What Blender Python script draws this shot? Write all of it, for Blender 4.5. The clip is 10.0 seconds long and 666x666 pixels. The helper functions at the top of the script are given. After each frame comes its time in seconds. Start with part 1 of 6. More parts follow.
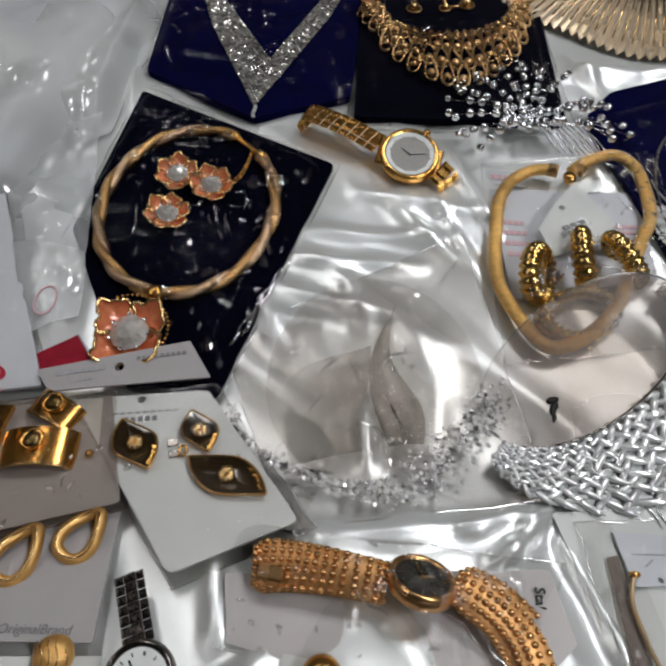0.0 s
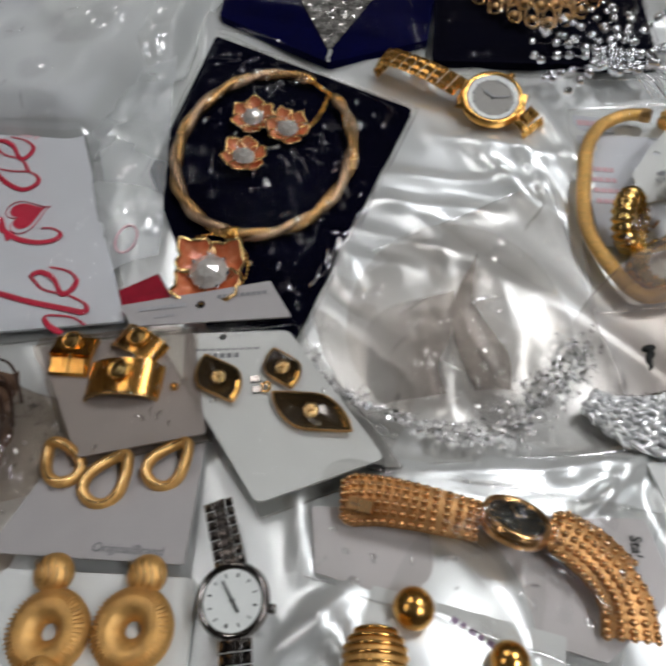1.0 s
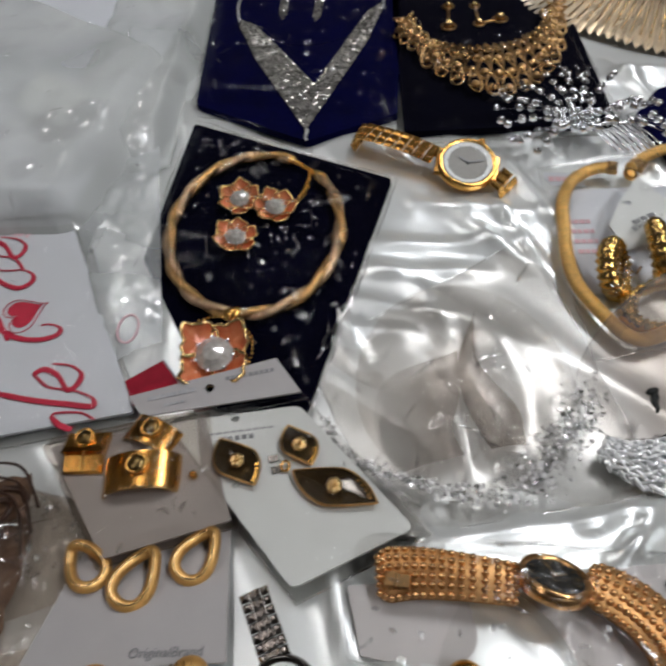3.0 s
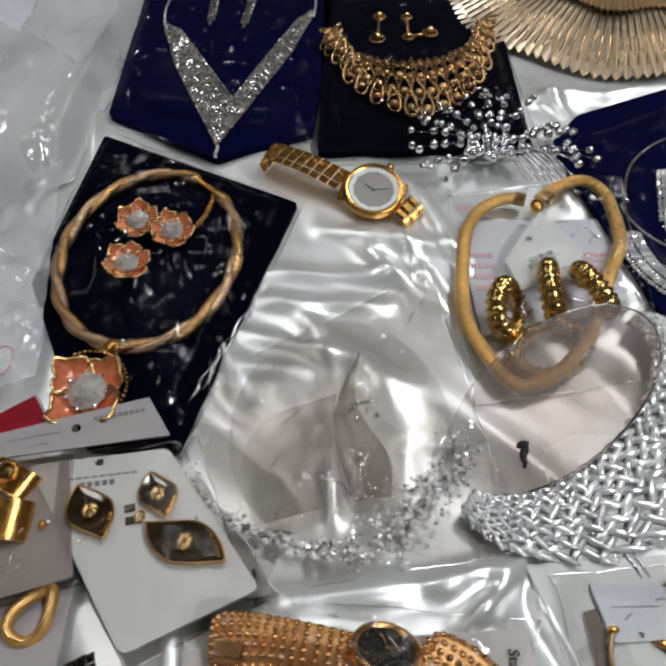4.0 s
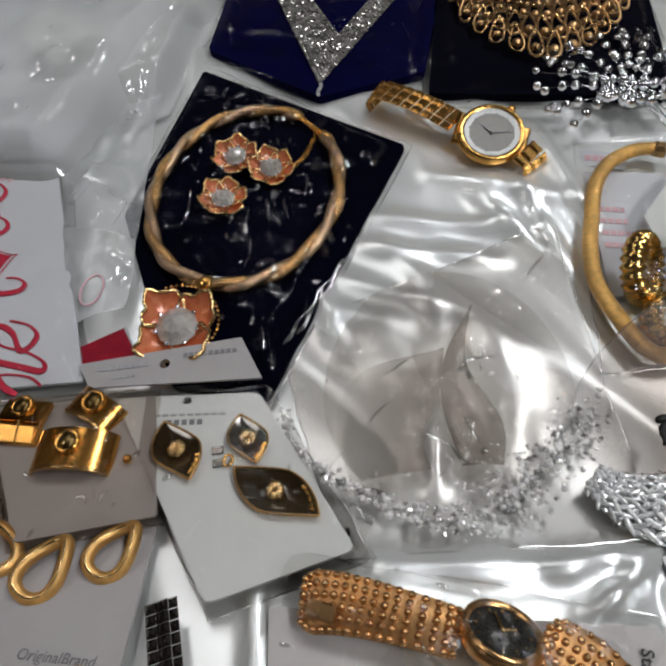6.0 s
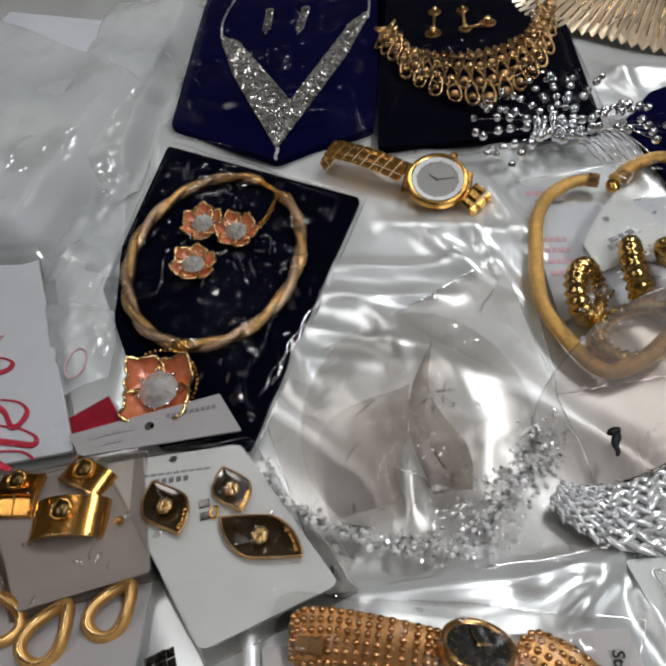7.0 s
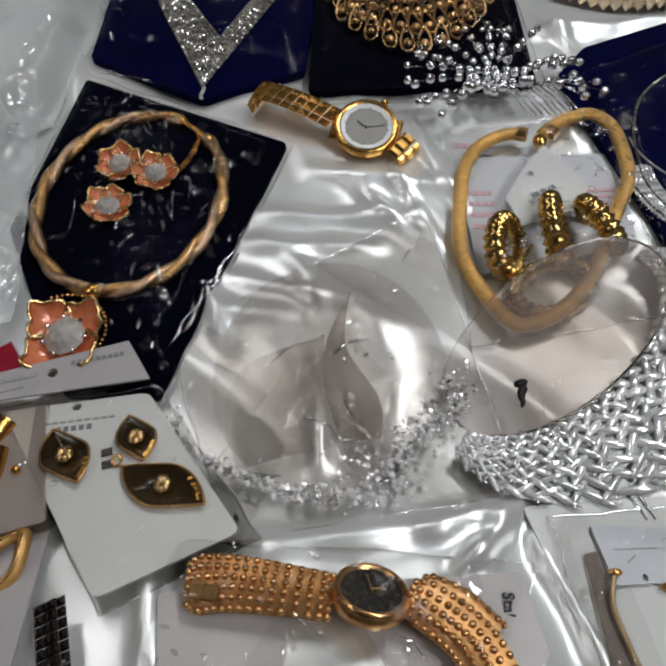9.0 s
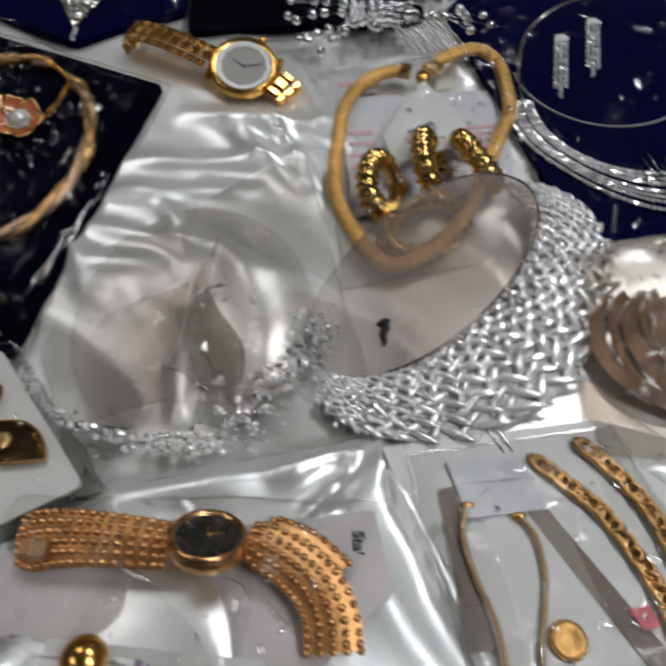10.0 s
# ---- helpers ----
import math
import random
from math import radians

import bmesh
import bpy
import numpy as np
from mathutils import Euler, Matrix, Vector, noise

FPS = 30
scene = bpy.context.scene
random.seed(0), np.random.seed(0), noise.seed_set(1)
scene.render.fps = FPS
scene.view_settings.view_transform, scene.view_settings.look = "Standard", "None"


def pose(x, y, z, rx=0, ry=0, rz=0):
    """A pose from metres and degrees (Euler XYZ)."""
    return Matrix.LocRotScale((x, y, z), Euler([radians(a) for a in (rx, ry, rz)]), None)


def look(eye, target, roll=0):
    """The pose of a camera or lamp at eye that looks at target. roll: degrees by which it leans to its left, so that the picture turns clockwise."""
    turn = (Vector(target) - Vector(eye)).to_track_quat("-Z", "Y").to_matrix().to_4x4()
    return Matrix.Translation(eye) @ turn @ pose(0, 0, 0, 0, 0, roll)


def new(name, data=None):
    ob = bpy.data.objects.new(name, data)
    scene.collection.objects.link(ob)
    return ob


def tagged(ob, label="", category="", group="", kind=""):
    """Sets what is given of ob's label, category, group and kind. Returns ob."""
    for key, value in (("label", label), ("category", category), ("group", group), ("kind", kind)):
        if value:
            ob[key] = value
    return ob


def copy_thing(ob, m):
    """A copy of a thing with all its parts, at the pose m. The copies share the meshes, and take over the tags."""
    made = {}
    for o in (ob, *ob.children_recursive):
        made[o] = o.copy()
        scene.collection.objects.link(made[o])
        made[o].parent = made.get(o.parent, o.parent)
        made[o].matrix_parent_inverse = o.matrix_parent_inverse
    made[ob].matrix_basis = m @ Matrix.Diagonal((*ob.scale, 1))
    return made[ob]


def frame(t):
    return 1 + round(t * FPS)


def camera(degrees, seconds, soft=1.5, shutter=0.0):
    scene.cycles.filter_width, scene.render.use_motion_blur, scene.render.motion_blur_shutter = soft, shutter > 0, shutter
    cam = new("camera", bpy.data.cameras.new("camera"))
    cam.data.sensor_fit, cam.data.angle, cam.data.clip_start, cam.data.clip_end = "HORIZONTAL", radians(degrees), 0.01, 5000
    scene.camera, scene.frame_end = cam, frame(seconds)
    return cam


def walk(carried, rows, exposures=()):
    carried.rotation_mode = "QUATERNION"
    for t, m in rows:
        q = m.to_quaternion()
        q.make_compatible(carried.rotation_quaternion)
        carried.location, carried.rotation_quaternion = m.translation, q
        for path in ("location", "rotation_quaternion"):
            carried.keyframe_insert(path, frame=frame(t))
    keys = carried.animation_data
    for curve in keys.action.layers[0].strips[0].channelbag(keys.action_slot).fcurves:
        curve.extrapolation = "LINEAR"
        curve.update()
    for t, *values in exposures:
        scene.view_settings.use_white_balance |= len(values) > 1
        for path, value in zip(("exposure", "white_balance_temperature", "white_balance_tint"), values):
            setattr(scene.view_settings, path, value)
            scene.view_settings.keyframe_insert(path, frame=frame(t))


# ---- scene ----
cam = camera(56.5, 10.0, soft=2.7, shutter=0.35)
PATH = [
    (0, (-0.00543, 0.02820, 0.24080), (-0.00556, 0.31099, -0.17155), -0.56),
    (0.5, (0.00669, 0.02108, 0.23780), (0.01097, 0.30562, -0.17331), -1.40),
    (1, (-0.02360, 0.01811, 0.22827), (-0.05613, 0.28467, -0.19350), -4.92),
    (1.5, (-0.06051, 0.01505, 0.23116), (-0.10430, 0.29671, -0.17963), -5.28),
    (2, (-0.07316, 0.02059, 0.23143), (-0.12694, 0.29840, -0.18079), -6.92),
    (2.5, (-0.05872, 0.01973, 0.24123), (-0.10481, 0.31941, -0.15635), -9.08),
    (3, (-0.03711, 0.02177, 0.23643), (-0.04857, 0.32490, -0.16104), -6.25),
    (3.2, (-0.02353, 0.02760, 0.23423), (-0.02718, 0.32520, -0.16754), -6.52),
    (4.3, (0.02616, 0.04551, 0.24424), (0.03814, 0.33759, -0.16140), -0.09),
    (4.5, (0.03382, 0.04377, 0.23380), (0.06089, 0.33670, -0.17050), 3.03),
    (5, (0.01168, 0.05051, 0.21996), (-0.01315, 0.32736, -0.19565), -4.01),
    (5.2, (-0.00361, 0.04544, 0.21614), (-0.04108, 0.32412, -0.19730), -5.69),
    (6.3, (-0.00577, 0.04685, 0.21488), (-0.07145, 0.32648, -0.19437), -10.55),
    (6.5, (-0.00004, 0.04322, 0.21705), (-0.06610, 0.33339, -0.18474), -13.48),
    (7, (0.00692, 0.03942, 0.22957), (-0.04056, 0.34509, -0.16326), -12.30),
    (7.5, (0.01246, 0.04226, 0.22887), (-0.02462, 0.34500, -0.16733), -10.38),
    (8, (0.04056, 0.04048, 0.22293), (0.05019, 0.33421, -0.18158), -4.64),
    (8.5, (0.03869, 0.03896, 0.22406), (0.04825, 0.32268, -0.18753), -4.18),
    (9, (0.02121, 0.03912, 0.22111), (0.01019, 0.31646, -0.19477), -5.75),
    (9.5, (0.02821, 0.03998, 0.21530), (0.01298, 0.31471, -0.20218), -6.44),
    (10, (0.06000, 0.03331, 0.20793), (0.07474, 0.28566, -0.22347), -3.16),
]
EXPOSURES = [(0, -0.06), (2, 0.04), (3, 0.04), (4.5, -0.02), (6.5, -0.04), (8, -0.08), (9, -0.10), (10, -0.20)]
walk(cam, [(t, look(eye, target, roll)) for t, eye, target, roll in PATH], EXPOSURES)


# ---------------------------------------------------------------- light
world = bpy.data.worlds.new("world")
scene.world = world
world.use_nodes = True
world.node_tree.nodes["Background"].inputs[0].default_value = (0.62, 0.68, 0.75, 1)
world.node_tree.nodes["Background"].inputs[1].default_value = 0.02
scene.view_settings.exposure = 0.0
LAMP_PLACES = [(-0.50, 1.15, 0.25, 0.60, 1.3), (0.75, 0.90, 0.25, 0.60, 10.2), (0.90, -0.30, 0.25, 0.60, 11.0), (-1.2, 0.1, 0.25, 0.60, 0.3)]
CEIL = 1.55
for lx, ly, lw, lh, power in LAMP_PLACES:
    data = bpy.data.lights.new("ceiling_lamp", "AREA")
    data.shape, data.size, data.size_y, data.energy = "RECTANGLE", lw, lh, power
    data.color = (0.918, 0.952, 1.0)
    lamp = new("ceiling_lamp", data)
    lamp.location = (lx, ly, CEIL - 0.035)


# ---------------------------------------------------------------- materials
def material(name):
    m = bpy.data.materials.new(name)
    m.use_nodes = True
    m.node_tree.nodes.clear()
    return m, m.node_tree.nodes, m.node_tree.links


def add(nodes, kind, **values):
    n = nodes.new(kind)
    for k, v in values.items():
        if k in n.inputs:
            n.inputs[k].default_value = v
    return n


def plain(name, color, rough=0.5, metal=0.0, spec=0.5, grain=0.12, size=300.0, bump=0.0, bump_size=900.0, coat=0.0, two=None, sheen=0.0):
    """A surface with two scales of variation: colour mottling and fine relief."""
    m, nodes, links = material(name)
    out = nodes.new("ShaderNodeOutputMaterial")
    b = nodes.new("ShaderNodeBsdfPrincipled")
    links.new(b.outputs[0], out.inputs[0])
    where = nodes.new("ShaderNodeTexCoord")
    fine = add(nodes, "ShaderNodeTexNoise", Scale=size, Detail=5.0, Roughness=0.6)
    broad = add(nodes, "ShaderNodeTexNoise", Scale=size / 9, Detail=3.0)
    links.new(where.outputs["Object"], fine.inputs["Vector"])
    links.new(where.outputs["Object"], broad.inputs["Vector"])
    mix = add(nodes, "ShaderNodeMath")
    mix.operation = "MULTIPLY"
    links.new(fine.outputs[0], mix.inputs[0])
    links.new(broad.outputs[0], mix.inputs[1])
    ramp = nodes.new("ShaderNodeValToRGB")
    dark = two or tuple(c * (1 - grain) for c in color)
    light = color if two else tuple(min(1.0, c * (1 + grain * 0.6)) for c in color)
    ramp.color_ramp.elements[0].color, ramp.color_ramp.elements[1].color = (*dark, 1), (*light, 1)
    ramp.color_ramp.elements[0].position, ramp.color_ramp.elements[1].position = 0.12, 0.42
    links.new(mix.outputs[0], ramp.inputs[0])
    links.new(ramp.outputs[0], b.inputs["Base Color"])
    rr = add(nodes, "ShaderNodeMapRange")
    rr.inputs[3].default_value, rr.inputs[4].default_value = max(0.02, rough * 0.75), min(1.0, rough * 1.3)
    links.new(broad.outputs[0], rr.inputs[0])
    links.new(rr.outputs[0], b.inputs["Roughness"])
    b.inputs["Metallic"].default_value = metal
    b.inputs["Specular IOR Level"].default_value = spec
    b.inputs["Coat Weight"].default_value = coat
    b.inputs["Coat Roughness"].default_value = 0.08
    b.inputs["Sheen Weight"].default_value = sheen
    if bump:
        relief = add(nodes, "ShaderNodeTexNoise", Scale=bump_size, Detail=4.0)
        links.new(where.outputs["Object"], relief.inputs["Vector"])
        bm_ = add(nodes, "ShaderNodeBump", Strength=bump, Distance=0.0006)
        links.new(relief.outputs[0], bm_.inputs["Height"])
        links.new(bm_.outputs[0], b.inputs["Normal"])
    return m


def film(name, tint=(0.97, 0.975, 0.97), gloss=1.0, rough=0.05, milk=0.0, milk_color=(0.85, 0.87, 0.86), size=90.0, crease=0.5, lines=0.5, facet=0.0, facet_size=650.0, patchy=0.50, mirror=0.13, fade=None):
    """Thin clear plastic: it lets light through, mirrors it by Fresnel, glints along sharp creases, and may be a little milky."""
    m, nodes, links = material(name)

    def calc(op, a, b, clamp=False):
        n = nodes.new("ShaderNodeMath")
        n.operation, n.use_clamp = op, clamp
        for i, v in enumerate((a, b)):
            if isinstance(v, (int, float)):
                n.inputs[i].default_value = v
            else:
                links.new(v, n.inputs[i])
        return n.outputs[0]

    out = nodes.new("ShaderNodeOutputMaterial")
    clear = nodes.new("ShaderNodeBsdfTransparent")
    clear.inputs[0].default_value = (*tint, 1)
    shine = add(nodes, "ShaderNodeBsdfGlossy", Roughness=rough)
    where = nodes.new("ShaderNodeTexCoord")
    n1 = add(nodes, "ShaderNodeTexNoise", Scale=size, Detail=2.0, Distortion=1.6)
    n2 = add(nodes, "ShaderNodeTexNoise", Scale=size * 3.5, Detail=2.0, Distortion=0.8)
    n4 = add(nodes, "ShaderNodeTexNoise", Scale=size * 0.35, Detail=2.0)
    for n in (n1, n2, n4):
        links.new(where.outputs["Object"], n.inputs["Vector"])
    ridge = calc("SUBTRACT", 1.0, calc("MULTIPLY", calc("ABSOLUTE", calc("SUBTRACT", n1.outputs[0], 0.5), 0.0), 16.0), True)
    patch = add(nodes, "ShaderNodeMapRange")
    patch.inputs[1].default_value, patch.inputs[2].default_value = 0.46, 0.62
    links.new(n4.outputs[0], patch.inputs[0])
    fold = calc("MULTIPLY", calc("MULTIPLY", ridge, ridge), patch.outputs[0])
    soft_relief = calc("MULTIPLY", n1.outputs[0], 0.35)
    height = calc("ADD", calc("ADD", soft_relief, calc("MULTIPLY", n2.outputs[0], 0.10)), calc("MULTIPLY", fold, 0.45))
    relief = add(nodes, "ShaderNodeBump", Strength=crease, Distance=0.006)
    links.new(height, relief.inputs["Height"])
    bend = relief.outputs[0]
    wrinkled = None
    if facet:
        # Small flat planes between sharp creases, each tilted its own way, in patches.
        def vec(op, a, b):
            n = nodes.new("ShaderNodeVectorMath")
            n.operation = op
            for i, v in enumerate((a, b)):
                if isinstance(v, tuple):
                    n.inputs[i].default_value = v
                elif v is not None:
                    links.new(v, n.inputs[i])
            return n.outputs[0]

        drift = add(nodes, "ShaderNodeTexNoise", Scale=size * 1.3, Detail=1.0)
        links.new(where.outputs["Object"], drift.inputs["Vector"])
        moved = vec("ADD", where.outputs["Object"], vec("MULTIPLY", vec("SUBTRACT", drift.outputs["Color"], (0.5, 0.5, 0.5)), (0.012, 0.012, 0.0)))
        plane_cells = add(nodes, "ShaderNodeTexVoronoi", Scale=facet_size)
        links.new(vec("MULTIPLY", moved, (1.0, 0.42, 0.0)), plane_cells.inputs["Vector"])
        tilt = vec("MULTIPLY", vec("SUBTRACT", plane_cells.outputs["Color"], (0.5, 0.5, 0.5)), (facet, facet, 0.0))
        patch2 = add(nodes, "ShaderNodeMapRange")
        patch2.inputs[1].default_value, patch2.inputs[2].default_value = patchy, patchy + 0.06
        links.new(drift.outputs[0], patch2.inputs[0])
        wrinkled = calc("MULTIPLY", calc("ADD", patch.outputs[0], 0.25, True), patch2.outputs[0])
        spread = nodes.new("ShaderNodeVectorMath")
        spread.operation = "SCALE"
        links.new(tilt, spread.inputs[0])
        links.new(wrinkled, spread.inputs["Scale"])
        bend = vec("NORMALIZE", vec("ADD", bend, spread.outputs[0]), None)
    links.new(bend, shine.inputs["Normal"])
    fres = add(nodes, "ShaderNodeFresnel", IOR=1.45)
    scale = calc("ADD", calc("MULTIPLY", fres.outputs[0], gloss), calc("MULTIPLY", fold, lines), True)
    if wrinkled:
        scale = calc("ADD", scale, calc("MULTIPLY", wrinkled, mirror), True)
    mixer = nodes.new("ShaderNodeMixShader")
    links.new(scale, mixer.inputs[0])
    base = clear
    if milk:
        haze = add(nodes, "ShaderNodeBsdfDiffuse", Color=(*milk_color, 1))
        blend = nodes.new("ShaderNodeMixShader")
        cloud = add(nodes, "ShaderNodeMapRange")
        cloud.inputs[1].default_value, cloud.inputs[2].default_value = 0.3, 0.7
        cloud.inputs[3].default_value, cloud.inputs[4].default_value = milk * 0.65, milk * 1.3
        n3 = add(nodes, "ShaderNodeTexNoise", Scale=11.0, Detail=1.0)
        links.new(where.outputs["Object"], n3.inputs["Vector"])
        links.new(n3.outputs[0], cloud.inputs[0])
        links.new(cloud.outputs[0], blend.inputs[0])
        links.new(clear.outputs[0], blend.inputs[1])
        links.new(haze.outputs[0], blend.inputs[2])
        base = blend
    links.new(base.outputs[0], mixer.inputs[1])
    links.new(shine.outputs[0], mixer.inputs[2])
    if fade:
        # The sheet fades to clear towards one side.
        split = nodes.new("ShaderNodeSeparateXYZ")
        links.new(where.outputs["Object"], split.inputs[0])
        thin = add(nodes, "ShaderNodeMapRange")
        thin.inputs[1].default_value, thin.inputs[2].default_value = fade
        links.new(split.outputs[0], thin.inputs[0])
        thinned = nodes.new("ShaderNodeMixShader")
        bare = nodes.new("ShaderNodeBsdfTransparent")
        links.new(thin.outputs[0], thinned.inputs[0])
        links.new(bare.outputs[0], thinned.inputs[1])
        links.new(mixer.outputs[0], thinned.inputs[2])
        mixer = thinned
    links.new(mixer.outputs[0], out.inputs[0])
    return m


def satin_cloth_material():
    """White satin: a soft diffuse base under a broad directional gloss, with weave relief."""
    m, nodes, links = material("white_satin")
    out = nodes.new("ShaderNodeOutputMaterial")
    where = nodes.new("ShaderNodeTexCoord")
    weave = add(nodes, "ShaderNodeTexNoise", Scale=1400.0, Detail=2.0)
    broad = add(nodes, "ShaderNodeTexNoise", Scale=14.0, Detail=4.0)
    links.new(where.outputs["Object"], weave.inputs["Vector"])
    links.new(where.outputs["Object"], broad.inputs["Vector"])
    ramp = nodes.new("ShaderNodeValToRGB")
    ramp.color_ramp.elements[0].color, ramp.color_ramp.elements[1].color = (0.51, 0.52, 0.50, 1), (0.63, 0.64, 0.62, 1)
    links.new(broad.outputs[0], ramp.inputs[0])
    relief = add(nodes, "ShaderNodeBump", Strength=0.10, Distance=0.0004)
    links.new(weave.outputs[0], relief.inputs["Height"])
    flat = nodes.new("ShaderNodeBsdfDiffuse")
    links.new(ramp.outputs[0], flat.inputs["Color"])
    shine = add(nodes, "ShaderNodeBsdfGlossy", Roughness=0.36, Color=(0.90, 0.92, 0.92, 1))
    links.new(relief.outputs[0], flat.inputs["Normal"])
    links.new(relief.outputs[0], shine.inputs["Normal"])
    mixer = add(nodes, "ShaderNodeMixShader", Fac=0.57)
    links.new(flat.outputs[0], mixer.inputs[1])
    links.new(shine.outputs[0], mixer.inputs[2])
    links.new(mixer.outputs[0], out.inputs[0])
    return m


def glowing(name, color, power):
    m, nodes, links = material(name)
    out = nodes.new("ShaderNodeOutputMaterial")
    e = add(nodes, "ShaderNodeEmission", Color=(*color, 1), Strength=power)
    links.new(e.outputs[0], out.inputs[0])
    return m


def crystal(name, color=(0.95, 0.96, 0.97), rough=0.08, metal=0.6, low=0.45, each=False):
    """Cut stones with a foil back: bright facets over a pale body."""
    m, nodes, links = material(name)
    out = nodes.new("ShaderNodeOutputMaterial")
    island = nodes.new("ShaderNodeObjectInfo" if each else "ShaderNodeNewGeometry")
    ramp = nodes.new("ShaderNodeValToRGB")
    ramp.color_ramp.elements[0].color = (*[c * low for c in color], 1)
    ramp.color_ramp.elements[1].color = (*color, 1)
    links.new(island.outputs["Random" if each else "Random Per Island"], ramp.inputs[0])
    b = add(nodes, "ShaderNodeBsdfPrincipled", Roughness=rough, Metallic=metal)
    links.new(ramp.outputs[0], b.inputs["Base Color"])
    links.new(b.outputs[0], out.inputs[0])
    return m


def clear_stone(name, mirror, rough):
    """Clear curved plastic or glass: nearly all light passes, a little is mirrored as glints."""
    m, nodes, links = material(name)
    out = nodes.new("ShaderNodeOutputMaterial")
    clear = add(nodes, "ShaderNodeBsdfTransparent", Color=(0.998, 0.996, 0.995, 1))
    shine = add(nodes, "ShaderNodeBsdfGlossy", Roughness=rough)
    mixer = add(nodes, "ShaderNodeMixShader", Fac=mirror)
    links.new(clear.outputs[0], mixer.inputs[1])
    links.new(shine.outputs[0], mixer.inputs[2])
    links.new(mixer.outputs[0], out.inputs[0])
    return m


SATIN = satin_cloth_material()
GOLD = plain("polished_gold", (0.80, 0.44, 0.12), 0.22, 1.0, grain=0.25, size=220, bump=0.10, bump_size=500)
HOOP_GOLD = plain("yellow_gold_plate", (0.72, 0.48, 0.16), 0.20, 1.0, grain=0.3, size=220, bump=0.08)
PALE_GOLD = plain("pale_gold", (0.76, 0.51, 0.23), 0.24, 1.0, grain=0.25, size=300, bump=0.15, bump_size=700)
YELLOW_GOLD = plain("brushed_yellow_gold", (0.72, 0.41, 0.13), 0.40, 0.65, grain=0.3, size=260, bump=0.35, bump_size=1200)
ROSE_GOLD = plain("rose_gold", (0.80, 0.46, 0.20), 0.27, 1.0, grain=0.25, size=300, bump=0.1)
BRONZE_GOLD = plain("bronze_gold", (0.54, 0.33, 0.15), 0.27, 1.0, grain=0.4, size=400, bump=0.15)
ANTIQUE_GOLD = plain("antique_gold", (0.62, 0.37, 0.15), 0.30, 1.0, grain=0.5, size=500, bump=0.2)
MESH_GOLD = plain("gold_wire_mesh", (0.84, 0.50, 0.15), 0.30, 0.7, grain=0.3, size=500, bump=0.8, bump_size=2600)
ROPE_GOLD = plain("gold_rope", (0.58, 0.34, 0.14), 0.24, 0.9, grain=0.35, size=240, bump=0.5, bump_size=2200)
ROPE_ROSE = plain("pink_silver_rope", (0.58, 0.39, 0.25), 0.22, 0.9, grain=0.3, size=240, bump=0.5, bump_size=2200)
SILVER = plain("bright_silver", (0.80, 0.80, 0.82), 0.12, 1.0, grain=0.15, size=300, bump=0.05)
STEEL = plain("dark_steel", (0.26, 0.235, 0.22), 0.16, 1.0, grain=0.4, size=240, bump=0.06)
BRASS_DARK = plain("dark_brass", (0.22, 0.15, 0.06), 0.3, 1.0, grain=0.4)
CRYSTAL = crystal("rhinestone", rough=0.12, metal=0.4, low=0.5)
CRYSTAL_WARM = crystal("warm_rhinestone", (0.50, 0.48, 0.45), 0.14, 0.6, 0.3)
CLEAR_STONE = clear_stone("clear_crystal", 0.14, 0.12)
BEAD_CLEAR = crystal("silvered_clear_bead", (0.96, 0.97, 0.96), 0.13, 0.40, 0.55, each=True)
BAND_GREY = plain("grey_beaded_net", (0.42, 0.43, 0.42), 0.35, 0.3, grain=0.3, size=400, bump=0.4, bump_size=1200)
GARLAND = crystal("white_crystal", (0.92, 0.905, 0.895), 0.10, 0.2, 0.60)
NAVY = plain("navy_velvet", (0.0012, 0.0015, 0.025), 0.8, 0, 0.03, grain=0.35, size=500, bump=0.2, bump_size=2500)
NAVY_DARK = plain("midnight_velvet", (0.0010, 0.0010, 0.0055), 0.85, 0, 0.02, grain=0.4, size=500, bump=0.2, bump_size=2500)
BLACK_CARD = plain("black_card", (0.0014, 0.0014, 0.0055), 0.7, 0, 0.03, grain=0.3, size=400, bump=0.1)
WHITE_CARD = plain("white_card", (0.61, 0.62, 0.60), 0.45, 0, 0.4, grain=0.05, size=60, bump=0.05)
PAPER = plain("white_paper", (0.57, 0.585, 0.62), 0.55, 0, 0.4, grain=0.06, size=50, bump=0.08, bump_size=300)
GREY_CARD = plain("grey_card", (0.36, 0.34, 0.335), 0.5, 0, 0.4, grain=0.06, size=60, bump=0.05)
PALE_CARD = plain("pale_taupe_card", (0.52, 0.49, 0.48), 0.5, 0, 0.3, grain=0.06, size=60, bump=0.05)
GREY_PRINT = plain("grey_print", (0.20, 0.20, 0.21), 0.6, grain=0.2, size=900)
PALE_PRINT = plain("pale_grey_print", (0.33, 0.33, 0.34), 0.6, grain=0.2, size=900)
PINK_PRINT = plain("pink_print", (0.66, 0.42, 0.46), 0.6, grain=0.2, size=900)
PURPLE_PRINT = plain("purple_print", (0.32, 0.22, 0.34), 0.6, grain=0.2, size=900)
RED_PRINT = plain("red_print", (0.50, 0.012, 0.045), 0.45, grain=0.2, size=300)
RED_CARD = plain("red_card", (0.26, 0.006, 0.02), 0.55, 0, 0.15, grain=0.3, size=120)
ENAMEL_ORANGE = plain("orange_enamel", (0.56, 0.085, 0.022), 0.22, 0.1, 0.6, grain=0.45, size=260, coat=0.6, two=(0.70, 0.24, 0.11))
